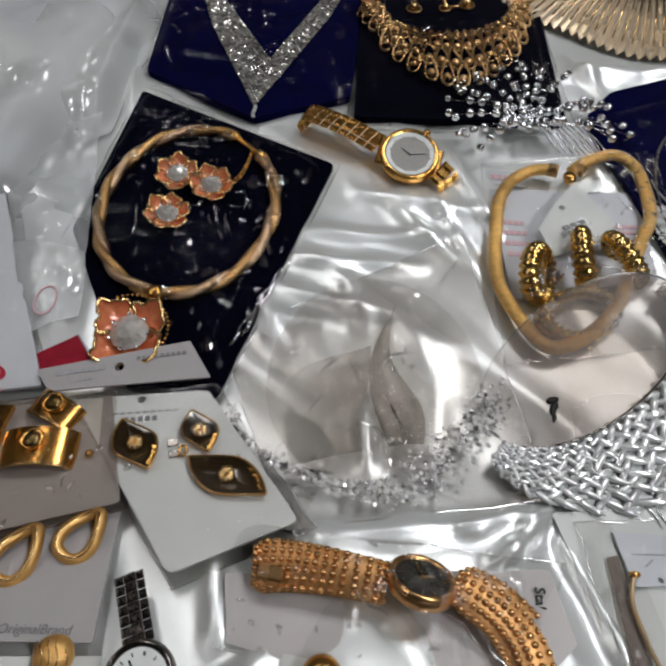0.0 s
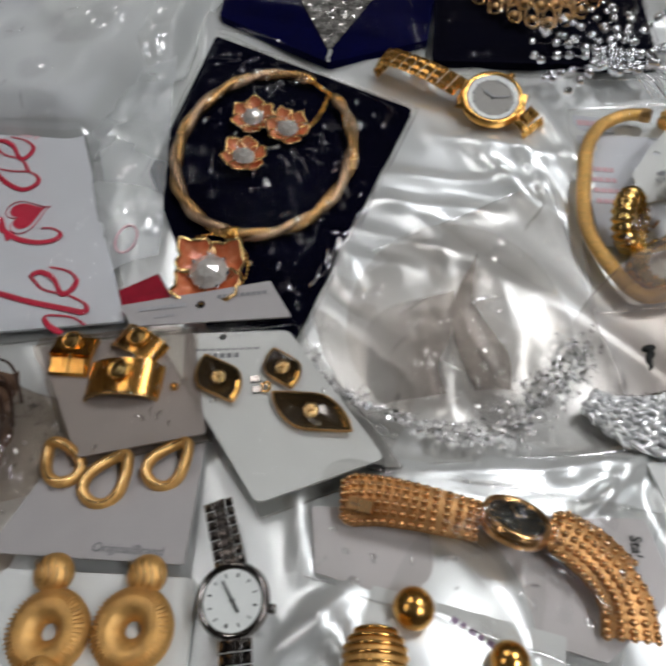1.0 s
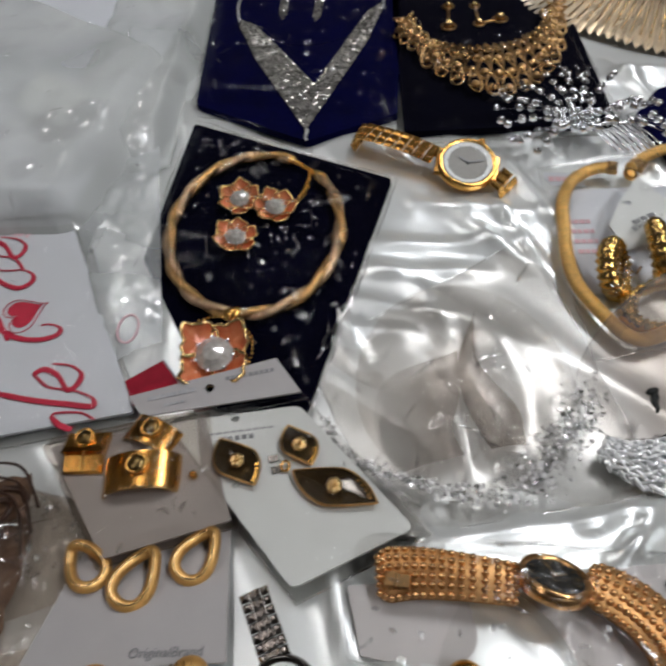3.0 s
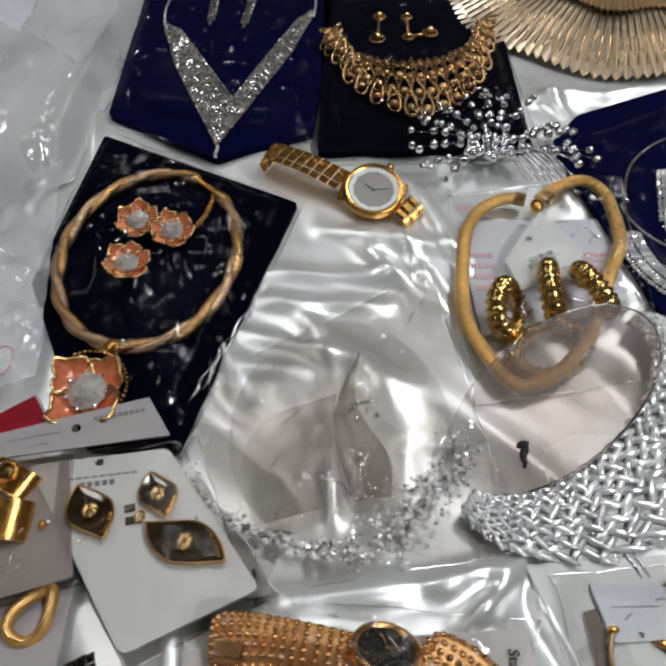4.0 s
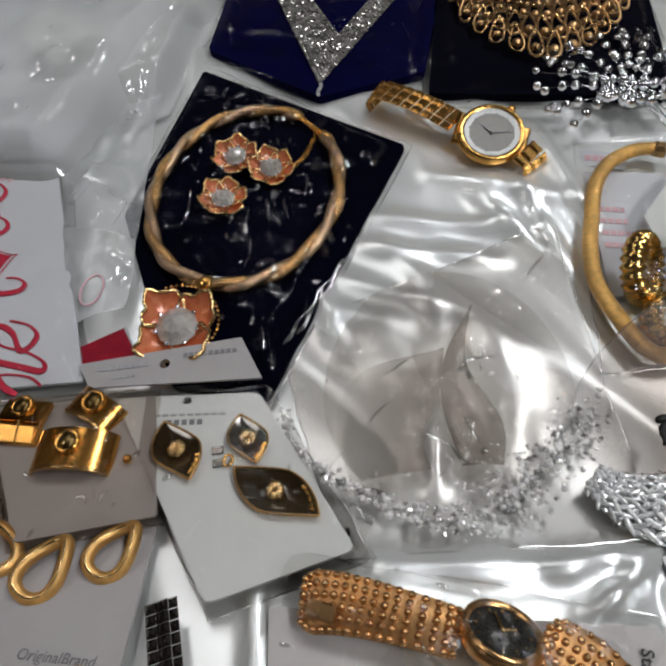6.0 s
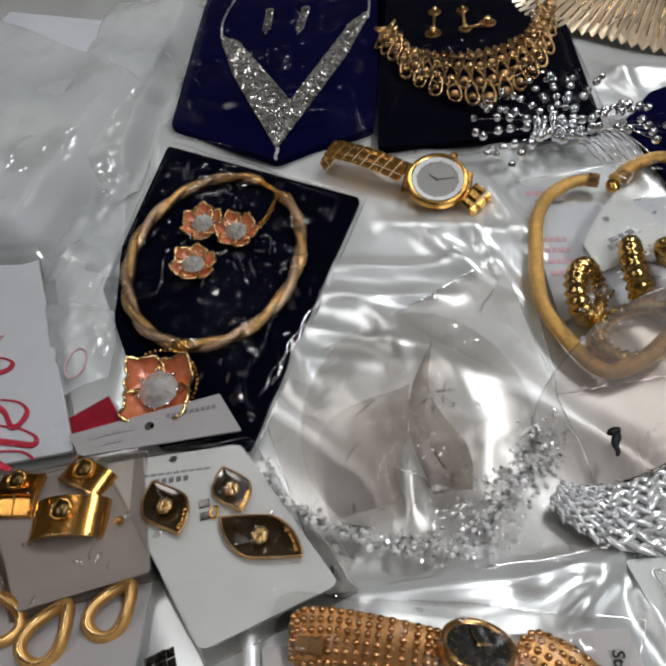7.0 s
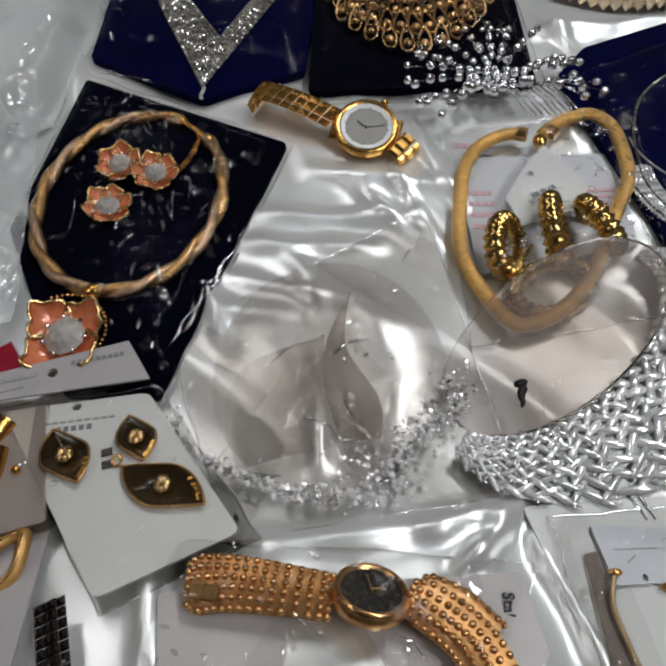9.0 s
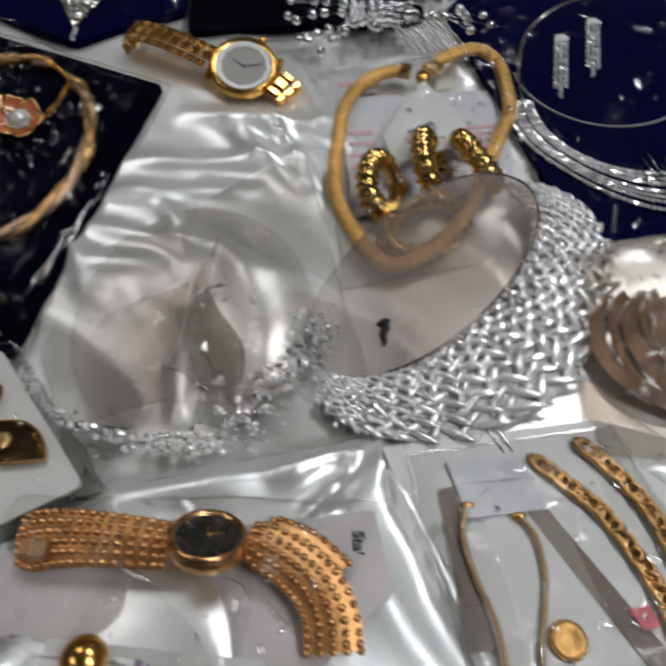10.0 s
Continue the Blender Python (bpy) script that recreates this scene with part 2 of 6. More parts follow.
PEARL = plain("milky_crystal", (0.56, 0.53, 0.49), 0.08, 0.15, 0.8, grain=0.35, size=300, coat=0.8)
ENAMEL_BROWN = plain("brown_enamel", (0.045, 0.028, 0.012), 0.12, 0.3, 0.7, grain=0.5, size=250, coat=0.7)
DIAL = plain("silver_white_dial", (0.36, 0.345, 0.325), 0.6, 0.0, 0.1, grain=0.08, size=400)
DIAL_WHITE = plain("white_dial", (0.78, 0.79, 0.77), 0.4, 0, 0.5, grain=0.05, size=400)
DIAL_DARK = plain("dark_dial", (0.035, 0.036, 0.034), 0.2, 0.2, 0.6, grain=0.6, size=500)
BLACK = plain("black_plastic", (0.006, 0.007, 0.006), 0.5, 0, 0.25, grain=0.3)
CHAMPAGNE = plain("champagne_pleats", (0.62, 0.46, 0.28), 0.30, 0.75, grain=0.2, size=200, bump=0.1)
CHAMPAGNE_PALE = plain("pale_champagne_pleats", (0.72, 0.62, 0.48), 0.28, 0.55, grain=0.2, size=200, bump=0.1)
BROWN_CLOTH = plain("brown_filigree", (0.040, 0.016, 0.008), 0.35, 0.3, 0.5, grain=0.5, size=250, bump=0.2)
TAN = plain("tan_backing", (0.16, 0.092, 0.055), 0.4, 0, 0.4, grain=0.4, size=160, bump=0.5, two=(0.050, 0.023, 0.012))
COPPER = plain("copper_satin", (0.40, 0.26, 0.18), 0.34, 0.5, 0.6, grain=0.25, size=80, bump=0.15)
BEIGE = plain("beige_gilt_wire", (0.46, 0.32, 0.17), 0.3, 0.6, 0.5, grain=0.2)
WALL_PAINT = plain("taupe_wall_paint", (0.15, 0.13, 0.12), 0.7, grain=0.08, size=5, bump=0.1, bump_size=80)
CEIL_PAINT = plain("dark_ceiling_paint", (0.06, 0.055, 0.052), 0.8, grain=0.06, size=5, bump=0.1, bump_size=80)
FLOOR_TILE = plain("grey_floor", (0.22, 0.20, 0.18), 0.4, grain=0.25, size=12, bump=0.1, bump_size=60)
STRAP_BASE = plain("brushed_bronze", (0.58, 0.31, 0.12), 0.36, 0.8, grain=0.3, size=300, bump=0.3)
TABLE_WOOD = plain("table_board", (0.36, 0.25, 0.15), 0.45, grain=0.3, size=30, bump=0.15, bump_size=120)
FILM = film("clear_film", tint=(0.95, 0.95, 0.945), gloss=0.2, rough=0.10, crease=0.25, size=60, lines=0.01, facet=1.1, patchy=0.61)
FILM_CRISP = film("crinkled_clear_film", gloss=0.14, rough=0.10, crease=0.15, size=75, lines=0.0, facet=1.2, patchy=0.61, mirror=0.16)
FILM_FAINT = film("faint_clear_film", tint=(0.94, 0.935, 0.925), gloss=0.2, rough=0.05, crease=0.15, size=50, lines=0.03)
FILM_SOFT = film("soft_clear_film", tint=(0.925, 0.916, 0.906), gloss=0.22, rough=0.08, crease=0.4, size=60, lines=0.04, facet=0.9, patchy=0.59)
# Faint taupe milk puts the dark room's reflection into this clear plastic.
FILM_SHELL = film("clear_shell_plastic", tint=(0.955, 0.943, 0.93), gloss=0.10, rough=0.12, milk=0.05, milk_color=(0.40, 0.365, 0.34), crease=0.2, size=45, lines=0.06)
# Two brownish tints that put the satin's dark reflections into colour.
FILM_REFLECTION = film("brown_reflection_film", tint=(0.80, 0.755, 0.72), gloss=0.10, rough=0.2, milk=0.36, milk_color=(0.30, 0.26, 0.235), crease=0.1, size=40, lines=0.0)
FILM_PALE_REFLECTION = film("pale_brown_reflection_film", tint=(0.82, 0.78, 0.75), gloss=0.10, rough=0.2, milk=0.36, milk_color=(0.33, 0.29, 0.265), crease=0.1, size=40, lines=0.0, fade=(-0.046, -0.010))
FILM_MILKY = film("milky_film", gloss=0.5, rough=0.14, milk=0.42, milk_color=(0.74, 0.755, 0.74), crease=0.2, size=16, lines=0.0, facet=0.8, facet_size=400, patchy=0.60)
FILM_GREY = film("grey_strip_film", tint=(0.76, 0.71, 0.67), gloss=0.12, rough=0.2, milk=0.38, milk_color=(0.36, 0.31, 0.285), crease=0.06, size=35, lines=0.02)
FILM_SMOKY_SHELL = film("smoky_shell_plastic", tint=(0.76, 0.71, 0.67), gloss=0.12, rough=0.2, milk=0.38, milk_color=(0.36, 0.31, 0.285), crease=0.06, size=35, lines=0.02, fade=(-0.050, -0.012))
FILM_SMOKE = film("smoky_bag_film", tint=(0.86, 0.82, 0.785), gloss=0.3, rough=0.08, crease=0.5, size=60, lines=0.03)
FILM_TAN = film("brownish_film", tint=(0.90, 0.86, 0.82), gloss=0.4, rough=0.08, milk=0.07, milk_color=(0.40, 0.33, 0.27), crease=0.6, size=70, lines=0.05, facet=1.1, patchy=0.52)
CREASE = clear_stone("film_crease", 0.20, 0.05)
GLASS = film("watch_glass", gloss=0.015, rough=0.02, crease=0.0, lines=0.0)
LAMP_FACE = glowing("lamp_diffuser", (1.0, 0.97, 0.95), 8.0)


# ---------------------------------------------------------------- mesh tools
class Shape:
    """Vertices and faces collected in world metres."""

    def __init__(self):
        self.v, self.f = [], []

    def put(self, verts, faces):
        k = len(self.v)
        self.v += [tuple(p) for p in verts]
        self.f += [tuple(i + k for i in face) for face in faces]
        return self

    def box(self, centre, size, turn=None, bevel=0.0):
        sx, sy, sz = (s / 2 for s in size)
        e = min(bevel, 0.45 * min(size))
        pts = []
        for z, k in ((-sz, e), (-sz + e, 0), (sz - e, 0), (sz, e)):
            for x, y in ((-1, -1), (1, -1), (1, 1), (-1, 1)):
                pts.append(Vector((x * (sx - k), y * (sy - k), z)))
        m = turn or Matrix()
        c = Vector(centre)
        pts = [c + m.to_3x3() @ p for p in pts]
        faces = [(3, 2, 1, 0), (12, 13, 14, 15)]
        for r in range(3):
            for i in range(4):
                faces.append((r * 4 + i, r * 4 + (i + 1) % 4, r * 4 + 4 + (i + 1) % 4, r * 4 + 4 + i))
        return self.put(pts, faces)

    def ball(self, centre, r, seg=10, rings=6, squash=(1, 1, 1), turn=None):
        m = (turn or Matrix()).to_3x3()
        c = Vector(centre)
        pts = [c + m @ Vector((0, 0, r * squash[2]))]
        for i in range(1, rings):
            a = math.pi * i / rings
            for j in range(seg):
                b = 2 * math.pi * j / seg
                pts.append(c + m @ Vector((r * squash[0] * math.sin(a) * math.cos(b), r * squash[1] * math.sin(a) * math.sin(b), r * squash[2] * math.cos(a))))
        pts.append(c + m @ Vector((0, 0, -r * squash[2])))
        faces = [(0, 1 + j, 1 + (j + 1) % seg) for j in range(seg)]
        for i in range(rings - 2):
            for j in range(seg):
                a, b = 1 + i * seg + j, 1 + i * seg + (j + 1) % seg
                faces.append((a, a + seg, b + seg, b))
        last, k = len(pts) - 1, 1 + (rings - 2) * seg
        faces += [(last, k + (j + 1) % seg, k + j) for j in range(seg)]
        return self.put(pts, faces)

    def gem(self, centre, r, up=Vector((0, 0, 1)), sides=6, spin=0.0, tall=0.6):
        q = Vector(up).to_track_quat("Z", "Y")
        c = Vector(centre)
        pts = []
        for rr, z in ((0.85, 0.0), (1.0, 0.25), (0.55, tall)):
            for i in range(sides):
                a = spin + 2 * math.pi * i / sides
                pts.append(c + q @ Vector((r * rr * math.cos(a), r * rr * math.sin(a), r * z)))
        faces = [tuple(range(2 * sides, 3 * sides))]
        for ring in range(2):
            for i in range(sides):
                j = (i + 1) % sides
                faces.append((ring * sides + i, ring * sides + j, (ring + 1) * sides + j, (ring + 1) * sides + i))
        return self.put(pts, faces)

    def tube(self, path, r, sides=8, closed=False, flat=1.0, taper=None):
        """A round or flattened tube along a path of points."""
        path = [Vector(p) for p in path]
        n = len(path)
        pts, faces = [], []
        for i, p in enumerate(path):
            a = path[(i - 1) % n] if closed or i else path[0]
            b = path[(i + 1) % n] if closed or i < n - 1 else path[-1]
            d = (b - a).normalized() if (b - a).length else Vector((1, 0, 0))
            side = d.cross(Vector((0, 0, 1)))
            side = side.normalized() if side.length > 1e-4 else Vector((1, 0, 0))
            up = side.cross(d)
            k = r * (taper(i / max(1, n - 1)) if taper else 1.0)
            for j in range(sides):
                t = 2 * math.pi * j / sides
                pts.append(p + side * (k * math.cos(t)) + up * (k * flat * math.sin(t)))
        for i in range(n if closed else n - 1):
            for j in range(sides):
                a, b = i * sides + j, i * sides + (j + 1) % sides
                c, e = ((i + 1) % n) * sides + (j + 1) % sides, ((i + 1) % n) * sides + j
                faces.append((a, b, c, e))
        if not closed:
            faces += [tuple(range(sides - 1, -1, -1)), tuple((n - 1) * sides + j for j in range(sides))]
        return self.put(pts, faces)

    def lathe(self, centre, profile, seg=32, turn=None, squash=(1, 1)):
        """profile: (radius, height) pairs from the rim or axis on; a radius of 0 closes."""
        m = (turn or Matrix()).to_3x3()
        c = Vector(centre)
        pts, faces = [], []
        for rr, z in profile:
            for j in range(seg):
                a = 2 * math.pi * j / seg
                pts.append(c + m @ Vector((rr * squash[0] * math.cos(a), rr * squash[1] * math.sin(a), z)))
        for i in range(len(profile) - 1):
            for j in range(seg):
                k = (j + 1) % seg
                faces.append((i * seg + j, i * seg + k, (i + 1) * seg + k, (i + 1) * seg + j))
        return self.put(pts, faces)

    def sheet(self, fn, nu, nv):
        """An open grid: fn(u, v) gives a point, u and v from 0 to 1."""
        pts = [fn(i / nu, j / nv) for j in range(nv + 1) for i in range(nu + 1)]
        faces = [(j * (nu + 1) + i, j * (nu + 1) + i + 1, (j + 1) * (nu + 1) + i + 1, (j + 1) * (nu + 1) + i) for j in range(nv) for i in range(nu)]
        return self.put(pts, faces)

    def slab(self, outline, thick, holes=(), soft=0.0):
        """A flat piece with the outline's corners (x, y, z of the top) and round holes (x, y, r) cut through."""
        bm = bmesh.new()
        loop = [Vector(p) for p in outline]
        if soft:
            cut = []
            for i, p in enumerate(loop):
                a, b = loop[i - 1], loop[(i + 1) % len(loop)]
                ka, kb = min(soft, 0.4 * (a - p).length), min(soft, 0.4 * (b - p).length)
                pa, pb = p + (a - p).normalized() * ka, p + (b - p).normalized() * kb
                for t in (0.0, 0.33, 0.67, 1.0):
                    cut.append((1 - t) ** 2 * pa + 2 * t * (1 - t) * p + t * t * pb)
            loop = cut
        plane = fit_plane(outline)
        edges = []
        for ring in [loop] + [[Vector((x + r * math.cos(a * math.pi / 8), y + r * math.sin(a * math.pi / 8), 0)) for a in range(16)] for x, y, r in holes]:
            if ring is not loop:
                ring = [Vector((p.x, p.y, plane(p.x, p.y))) for p in ring]
            vs = [bm.verts.new(p) for p in ring]
            edges += [bm.edges.new((vs[i], vs[(i + 1) % len(vs)])) for i in range(len(vs))]
        bmesh.ops.triangle_fill(bm, edges=edges, use_beauty=True, use_dissolve=False)
        bmesh.ops.recalc_face_normals(bm, faces=bm.faces)
        if sum(f.normal.z * f.calc_area() for f in bm.faces) < 0:
            bmesh.ops.reverse_faces(bm, faces=bm.faces)
        low = bmesh.ops.extrude_face_region(bm, geom=list(bm.faces))
        for e in low["geom"]:
            if isinstance(e, bmesh.types.BMVert):
                e.co.z -= thick
        bmesh.ops.recalc_face_normals(bm, faces=bm.faces)
        bm.verts.index_update()
        self.put([v.co.copy() for v in bm.verts], [[v.index for v in f.verts] for f in bm.faces])
        bm.free()
        return self


def fit_plane(points):
    a = np.array([(p[0], p[1], 1.0) for p in points])
    s = np.linalg.lstsq(a, np.array([p[2] for p in points]), rcond=None)[0]
    return lambda x, y: float(s[0] * x + s[1] * y + s[2])


def thing(name, label, category, place, group="", kind=""):
    ob = new(name)
    ob.empty_display_size = 0.01
    ob.location = place
    return tagged(ob, label, category, group, kind)


def part(name, shape, mat, parent, label="", smooth=True, kind=""):
    """Links a shape as one mesh under a thing or a part."""
    base = Vector((0, 0, 0))
    top = parent
    while top is not None:
        base += top.location
        top = top.parent
    mesh = bpy.data.meshes.new(name)
    mesh.from_pydata([Vector(p) - base for p in shape.v], [], shape.f)
    mesh.materials.append(mat)
    mesh.polygons.foreach_set("use_smooth", [smooth] * len(mesh.polygons))
    mesh.update()
    ob = new(name, mesh)
    ob.parent = parent
    return tagged(ob, label, kind=kind)


def piece(name, mesh, place, parent):
    """A repeat on a shared mesh, as a part of its own."""
    ob = new(name, mesh)
    ob.parent = parent
    ob.location = Vector(place) - parent.location
    return ob


def ball_mesh(name, r, mat, seg=12, rings=8):
    s = Shape().ball((0, 0, 0), r, seg, rings)
    mesh = bpy.data.meshes.new(name)
    mesh.from_pydata(s.v, [], s.f)
    mesh.materials.append(mat)
    mesh.polygons.foreach_set("use_smooth", [True] * len(mesh.polygons))
    return mesh


def lettering(name, words, mat, parent, place, along, size, slant=0.0, thin=0.0, label="", narrow=1.0):
    """Words in the built-in font, lying on a surface; along: the baseline's direction in the plan."""
    data = bpy.data.curves.new(name, "FONT")
    data.body, data.size, data.shear, data.offset, data.extrude, data.resolution_u = words, size, slant, thin, 0.00008, 3
    tmp = bpy.data.objects.new(name, data)
    scene.collection.objects.link(tmp)
    mesh = bpy.data.meshes.new_from_object(tmp.evaluated_get(bpy.context.evaluated_depsgraph_get()))
    bpy.data.objects.remove(tmp)
    base, top = Vector((0, 0, 0)), parent
    while top is not None:
        base += top.location
        top = top.parent
    x = Vector(along).normalized()
    z = Vector((0, 0, 1))
    z = (z - x * x.dot(z)).normalized()
    y = z.cross(x)
    m = Matrix((x, y, z)).transposed().to_4x4()
    m.translation = Vector(place) - base
    mesh.transform(m @ Matrix.Diagonal((narrow, 1, 1, 1)))
    mesh.materials.clear()
    mesh.materials.append(mat)
    ob = new(name, mesh)
    ob.parent = parent
    return tagged(ob, label)


def smoothstep(t):
    t = max(0.0, min(1.0, t))
    return t * t * (3 - 2 * t)


def ground(x, y):
    """The lie of the cloth without its folds: it rises over what lies under it at the near edge."""
    return -0.004 + 0.026 * smoothstep((0.16 - y) / 0.15) * smoothstep((0.13 - x) / 0.14)


def at(x, y, h):
    return Vector((x, y, ground(x, y) + h))


def curve(points, n, closed=False):
    """A smooth line through a few points."""
    p = [Vector(q) for q in points]
    k = len(p)
    out = []
    spans = k if closed else k - 1
    for i in range(spans):
        if closed:
            a, b, c, d = p[(i - 1) % k], p[i], p[(i + 1) % k], p[(i + 2) % k]
        else:
            a, b, c, d = p[max(0, i - 1)], p[i], p[i + 1], p[min(k - 1, i + 2)]
        for j in range(n):
            t = j / n
            out.append(0.5 * (2 * b + (c - a) * t + (2 * a - 5 * b + 4 * c - d) * t * t + (3 * b - a - 3 * c + d) * t ** 3))
    if not closed:
        out.append(p[-1])
    return out


def crumple(x, y, size, seed=0.0):
    """Creased relief between about -1 and 1."""
    a = noise.noise(Vector((x / size, y / size, seed)))
    b = noise.noise(Vector((x / size * 2.3 + 3.1, y / size * 2.3, seed + 5)))
    c = noise.noise(Vector((x / size * 5 + 9, y / size * 5, seed + 9)))
    return (1 - 2.2 * abs(a)) * 0.6 + 0.5 * (0.5 - abs(b)) * 1.2 + 0.25 * c


def bag(name, label, corners, height, mat, seed=1.0, rough=0.0012, size=0.018, n=46, floor_h=0.0012, category="plastic bag", seam=0.13, creases=45):
    """A clear bag: an upper sheet that swells over its contents and a lower sheet, sealed at the edges. corners: four plan points in order."""
    c = [Vector((x, y, 0)) for x, y in corners]
    mid = sum(c, Vector()) / 4
    t = thing(name, label, category, at(mid.x, mid.y, floor_h))

    def plan(u, v):
        wob = 0.0016 * noise.noise(Vector((u * 6, v * 6, seed + 20)))
        p = (1 - v) * ((1 - u) * c[0] + u * c[1]) + v * ((1 - u) * c[3] + u * c[2])
        return p.x + wob, p.y + wob * 0.7

    def upper(u, v):
        x, y = plan(u, v)
        edge = smoothstep(min(u, 1 - u) / seam) * smoothstep(min(v, 1 - v) / seam)
        return at(x, y, floor_h + 0.0006 + (height - floor_h) * edge + rough * crumple(x, y, size, seed) * (0.35 + 0.65 * edge))

    def lower(u, v):
        x, y = plan(u, v)
        return at(x, y, floor_h)

    part("upper_sheet", Shape().sheet(upper, n, n), mat, t)
    part("lower_sheet", Shape().sheet(lower, 8, 8), mat, t)
    rim = [upper(i / 24, 0) for i in range(24)] + [upper(1, i / 24) for i in range(24)] + [upper(1 - i / 24, 1) for i in range(24)] + [upper(0, 1 - i / 24) for i in range(24)]
    part("sealed_edge", Shape().tube(rim, 0.0005, 6, closed=True), CREASE, t)
    rnd = random.Random(int(seed * 10))
    knots = [(rnd.uniform(0.08, 0.92), rnd.uniform(0.08, 0.92), rnd.uniform(0, 3.14)) for k in range(7)]
    lines, span = Shape(), max((c[1] - c[0]).length, (c[3] - c[0]).length)
    for k in range(creases):
        ku, kv, ka = rnd.choice(knots)
        u, v = ku + rnd.gauss(0, 0.13), kv + rnd.gauss(0, 0.13)
        a = ka + rnd.gauss(0, 0.5)
        step = rnd.choice((0.0007, 0.0012, 0.0024)) * rnd.uniform(0.6, 1.3) / span
        path = []
        for s in range(6):
            if 0.02 < u < 0.98 and 0.02 < v < 0.98:
                path.append(upper(u, v) + Vector((0, 0, 0.0002)))
            a += rnd.gauss(0, 0.35)
            u, v = u + step * math.cos(a), v + step * math.sin(a)
        if k % 5 < 2 and path:
            lines.ball(path[0], rnd.uniform(0.0007, 0.0021), 10, 8, (1.0, rnd.uniform(0.35, 0.7), 0.26), Matrix.Rotation(a, 4, "Z"))
        elif len(path) > 2:
            lines.tube(path, rnd.uniform(0.00035, 0.0010), 8, flat=0.55, taper=lambda q: 0.25 + 0.75 * math.sin(math.pi * (0.08 + 0.84 * q)))
    if lines.v:
        part("crease", lines, CREASE, t, kind="stuff")
    return t


# ---------------------------------------------------------------- the room and the table
def room():
    x0, x1, y0, y1, z0, z1 = -1.9, 1.9, -1.6, 2.2, -0.78, CEIL
    for name, c, s, mat in (
        ("floor", ((x0 + x1) / 2, (y0 + y1) / 2, z0 - 0.05), (x1 - x0 + 0.4, y1 - y0 + 0.4, 0.1), FLOOR_TILE),
        ("ceiling", ((x0 + x1) / 2, (y0 + y1) / 2, z1 + 0.05), (x1 - x0 + 0.4, y1 - y0 + 0.4, 0.1), CEIL_PAINT),
        ("wall_north", ((x0 + x1) / 2, y1 + 0.06, (z0 + z1) / 2), (x1 - x0, 0.12, z1 - z0), WALL_PAINT),
        ("wall_south", ((x0 + x1) / 2, y0 - 0.06, (z0 + z1) / 2), (x1 - x0, 0.12, z1 - z0), WALL_PAINT),
        ("wall_west", (x0 - 0.06, (y0 + y1) / 2, (z0 + z1) / 2), (0.12, y1 - y0 + 0.24, z1 - z0), WALL_PAINT),
        ("wall_east", (x1 + 0.06, (y0 + y1) / 2, (z0 + z1) / 2), (0.12, y1 - y0 + 0.24, z1 - z0), WALL_PAINT),
    ):
        ob = part(name, Shape().box(c, s), mat, None, smooth=False)
        tagged(ob, "plain painted " + name.replace("_", " ") + " of the room round the table", "room", kind="structure")
    for lx, ly, lw, lh, power in LAMP_PLACES:
        t = thing("ceiling_light", "slim white ceiling light with a pale diffuser", "lamp", (lx, ly, CEIL), "lights of the ceiling")
        rim = Shape()
        for sx, sy, bx, by in ((0, 1, lw + 0.03, 0.015), (0, -1, lw + 0.03, 0.015), (1, 0, 0.015, lh), (-1, 0, 0.015, lh)):
            rim.box((lx + sx * (lw / 2 + 0.0075), ly + sy * (lh / 2 + 0.0075), CEIL - 0.0155), (bx, by, 0.03), bevel=0.003)
        part("light_frame", rim, CEIL_PAINT, t, smooth=False)
        part("diffuser", Shape().box((lx, ly, CEIL - 0.012), (lw, lh, 0.012)), LAMP_FACE, t, smooth=False)


room()


def table():
    t = thing("table", "plain wooden table under the satin cloth", "table", (0, 0.33, -0.78))
    part("tabletop", Shape().box((0, 0.33, -0.032), (1.5, 1.1, 0.03), bevel=0.004), TABLE_WOOD, t, smooth=False)
    for sx in (-0.68, 0.68):
        for sy in (-0.15, 0.81):
            part("leg", Shape().box((sx, sy, -0.4135), (0.06, 0.06, 0.733), bevel=0.006), TABLE_WOOD, t, smooth=False)


table()

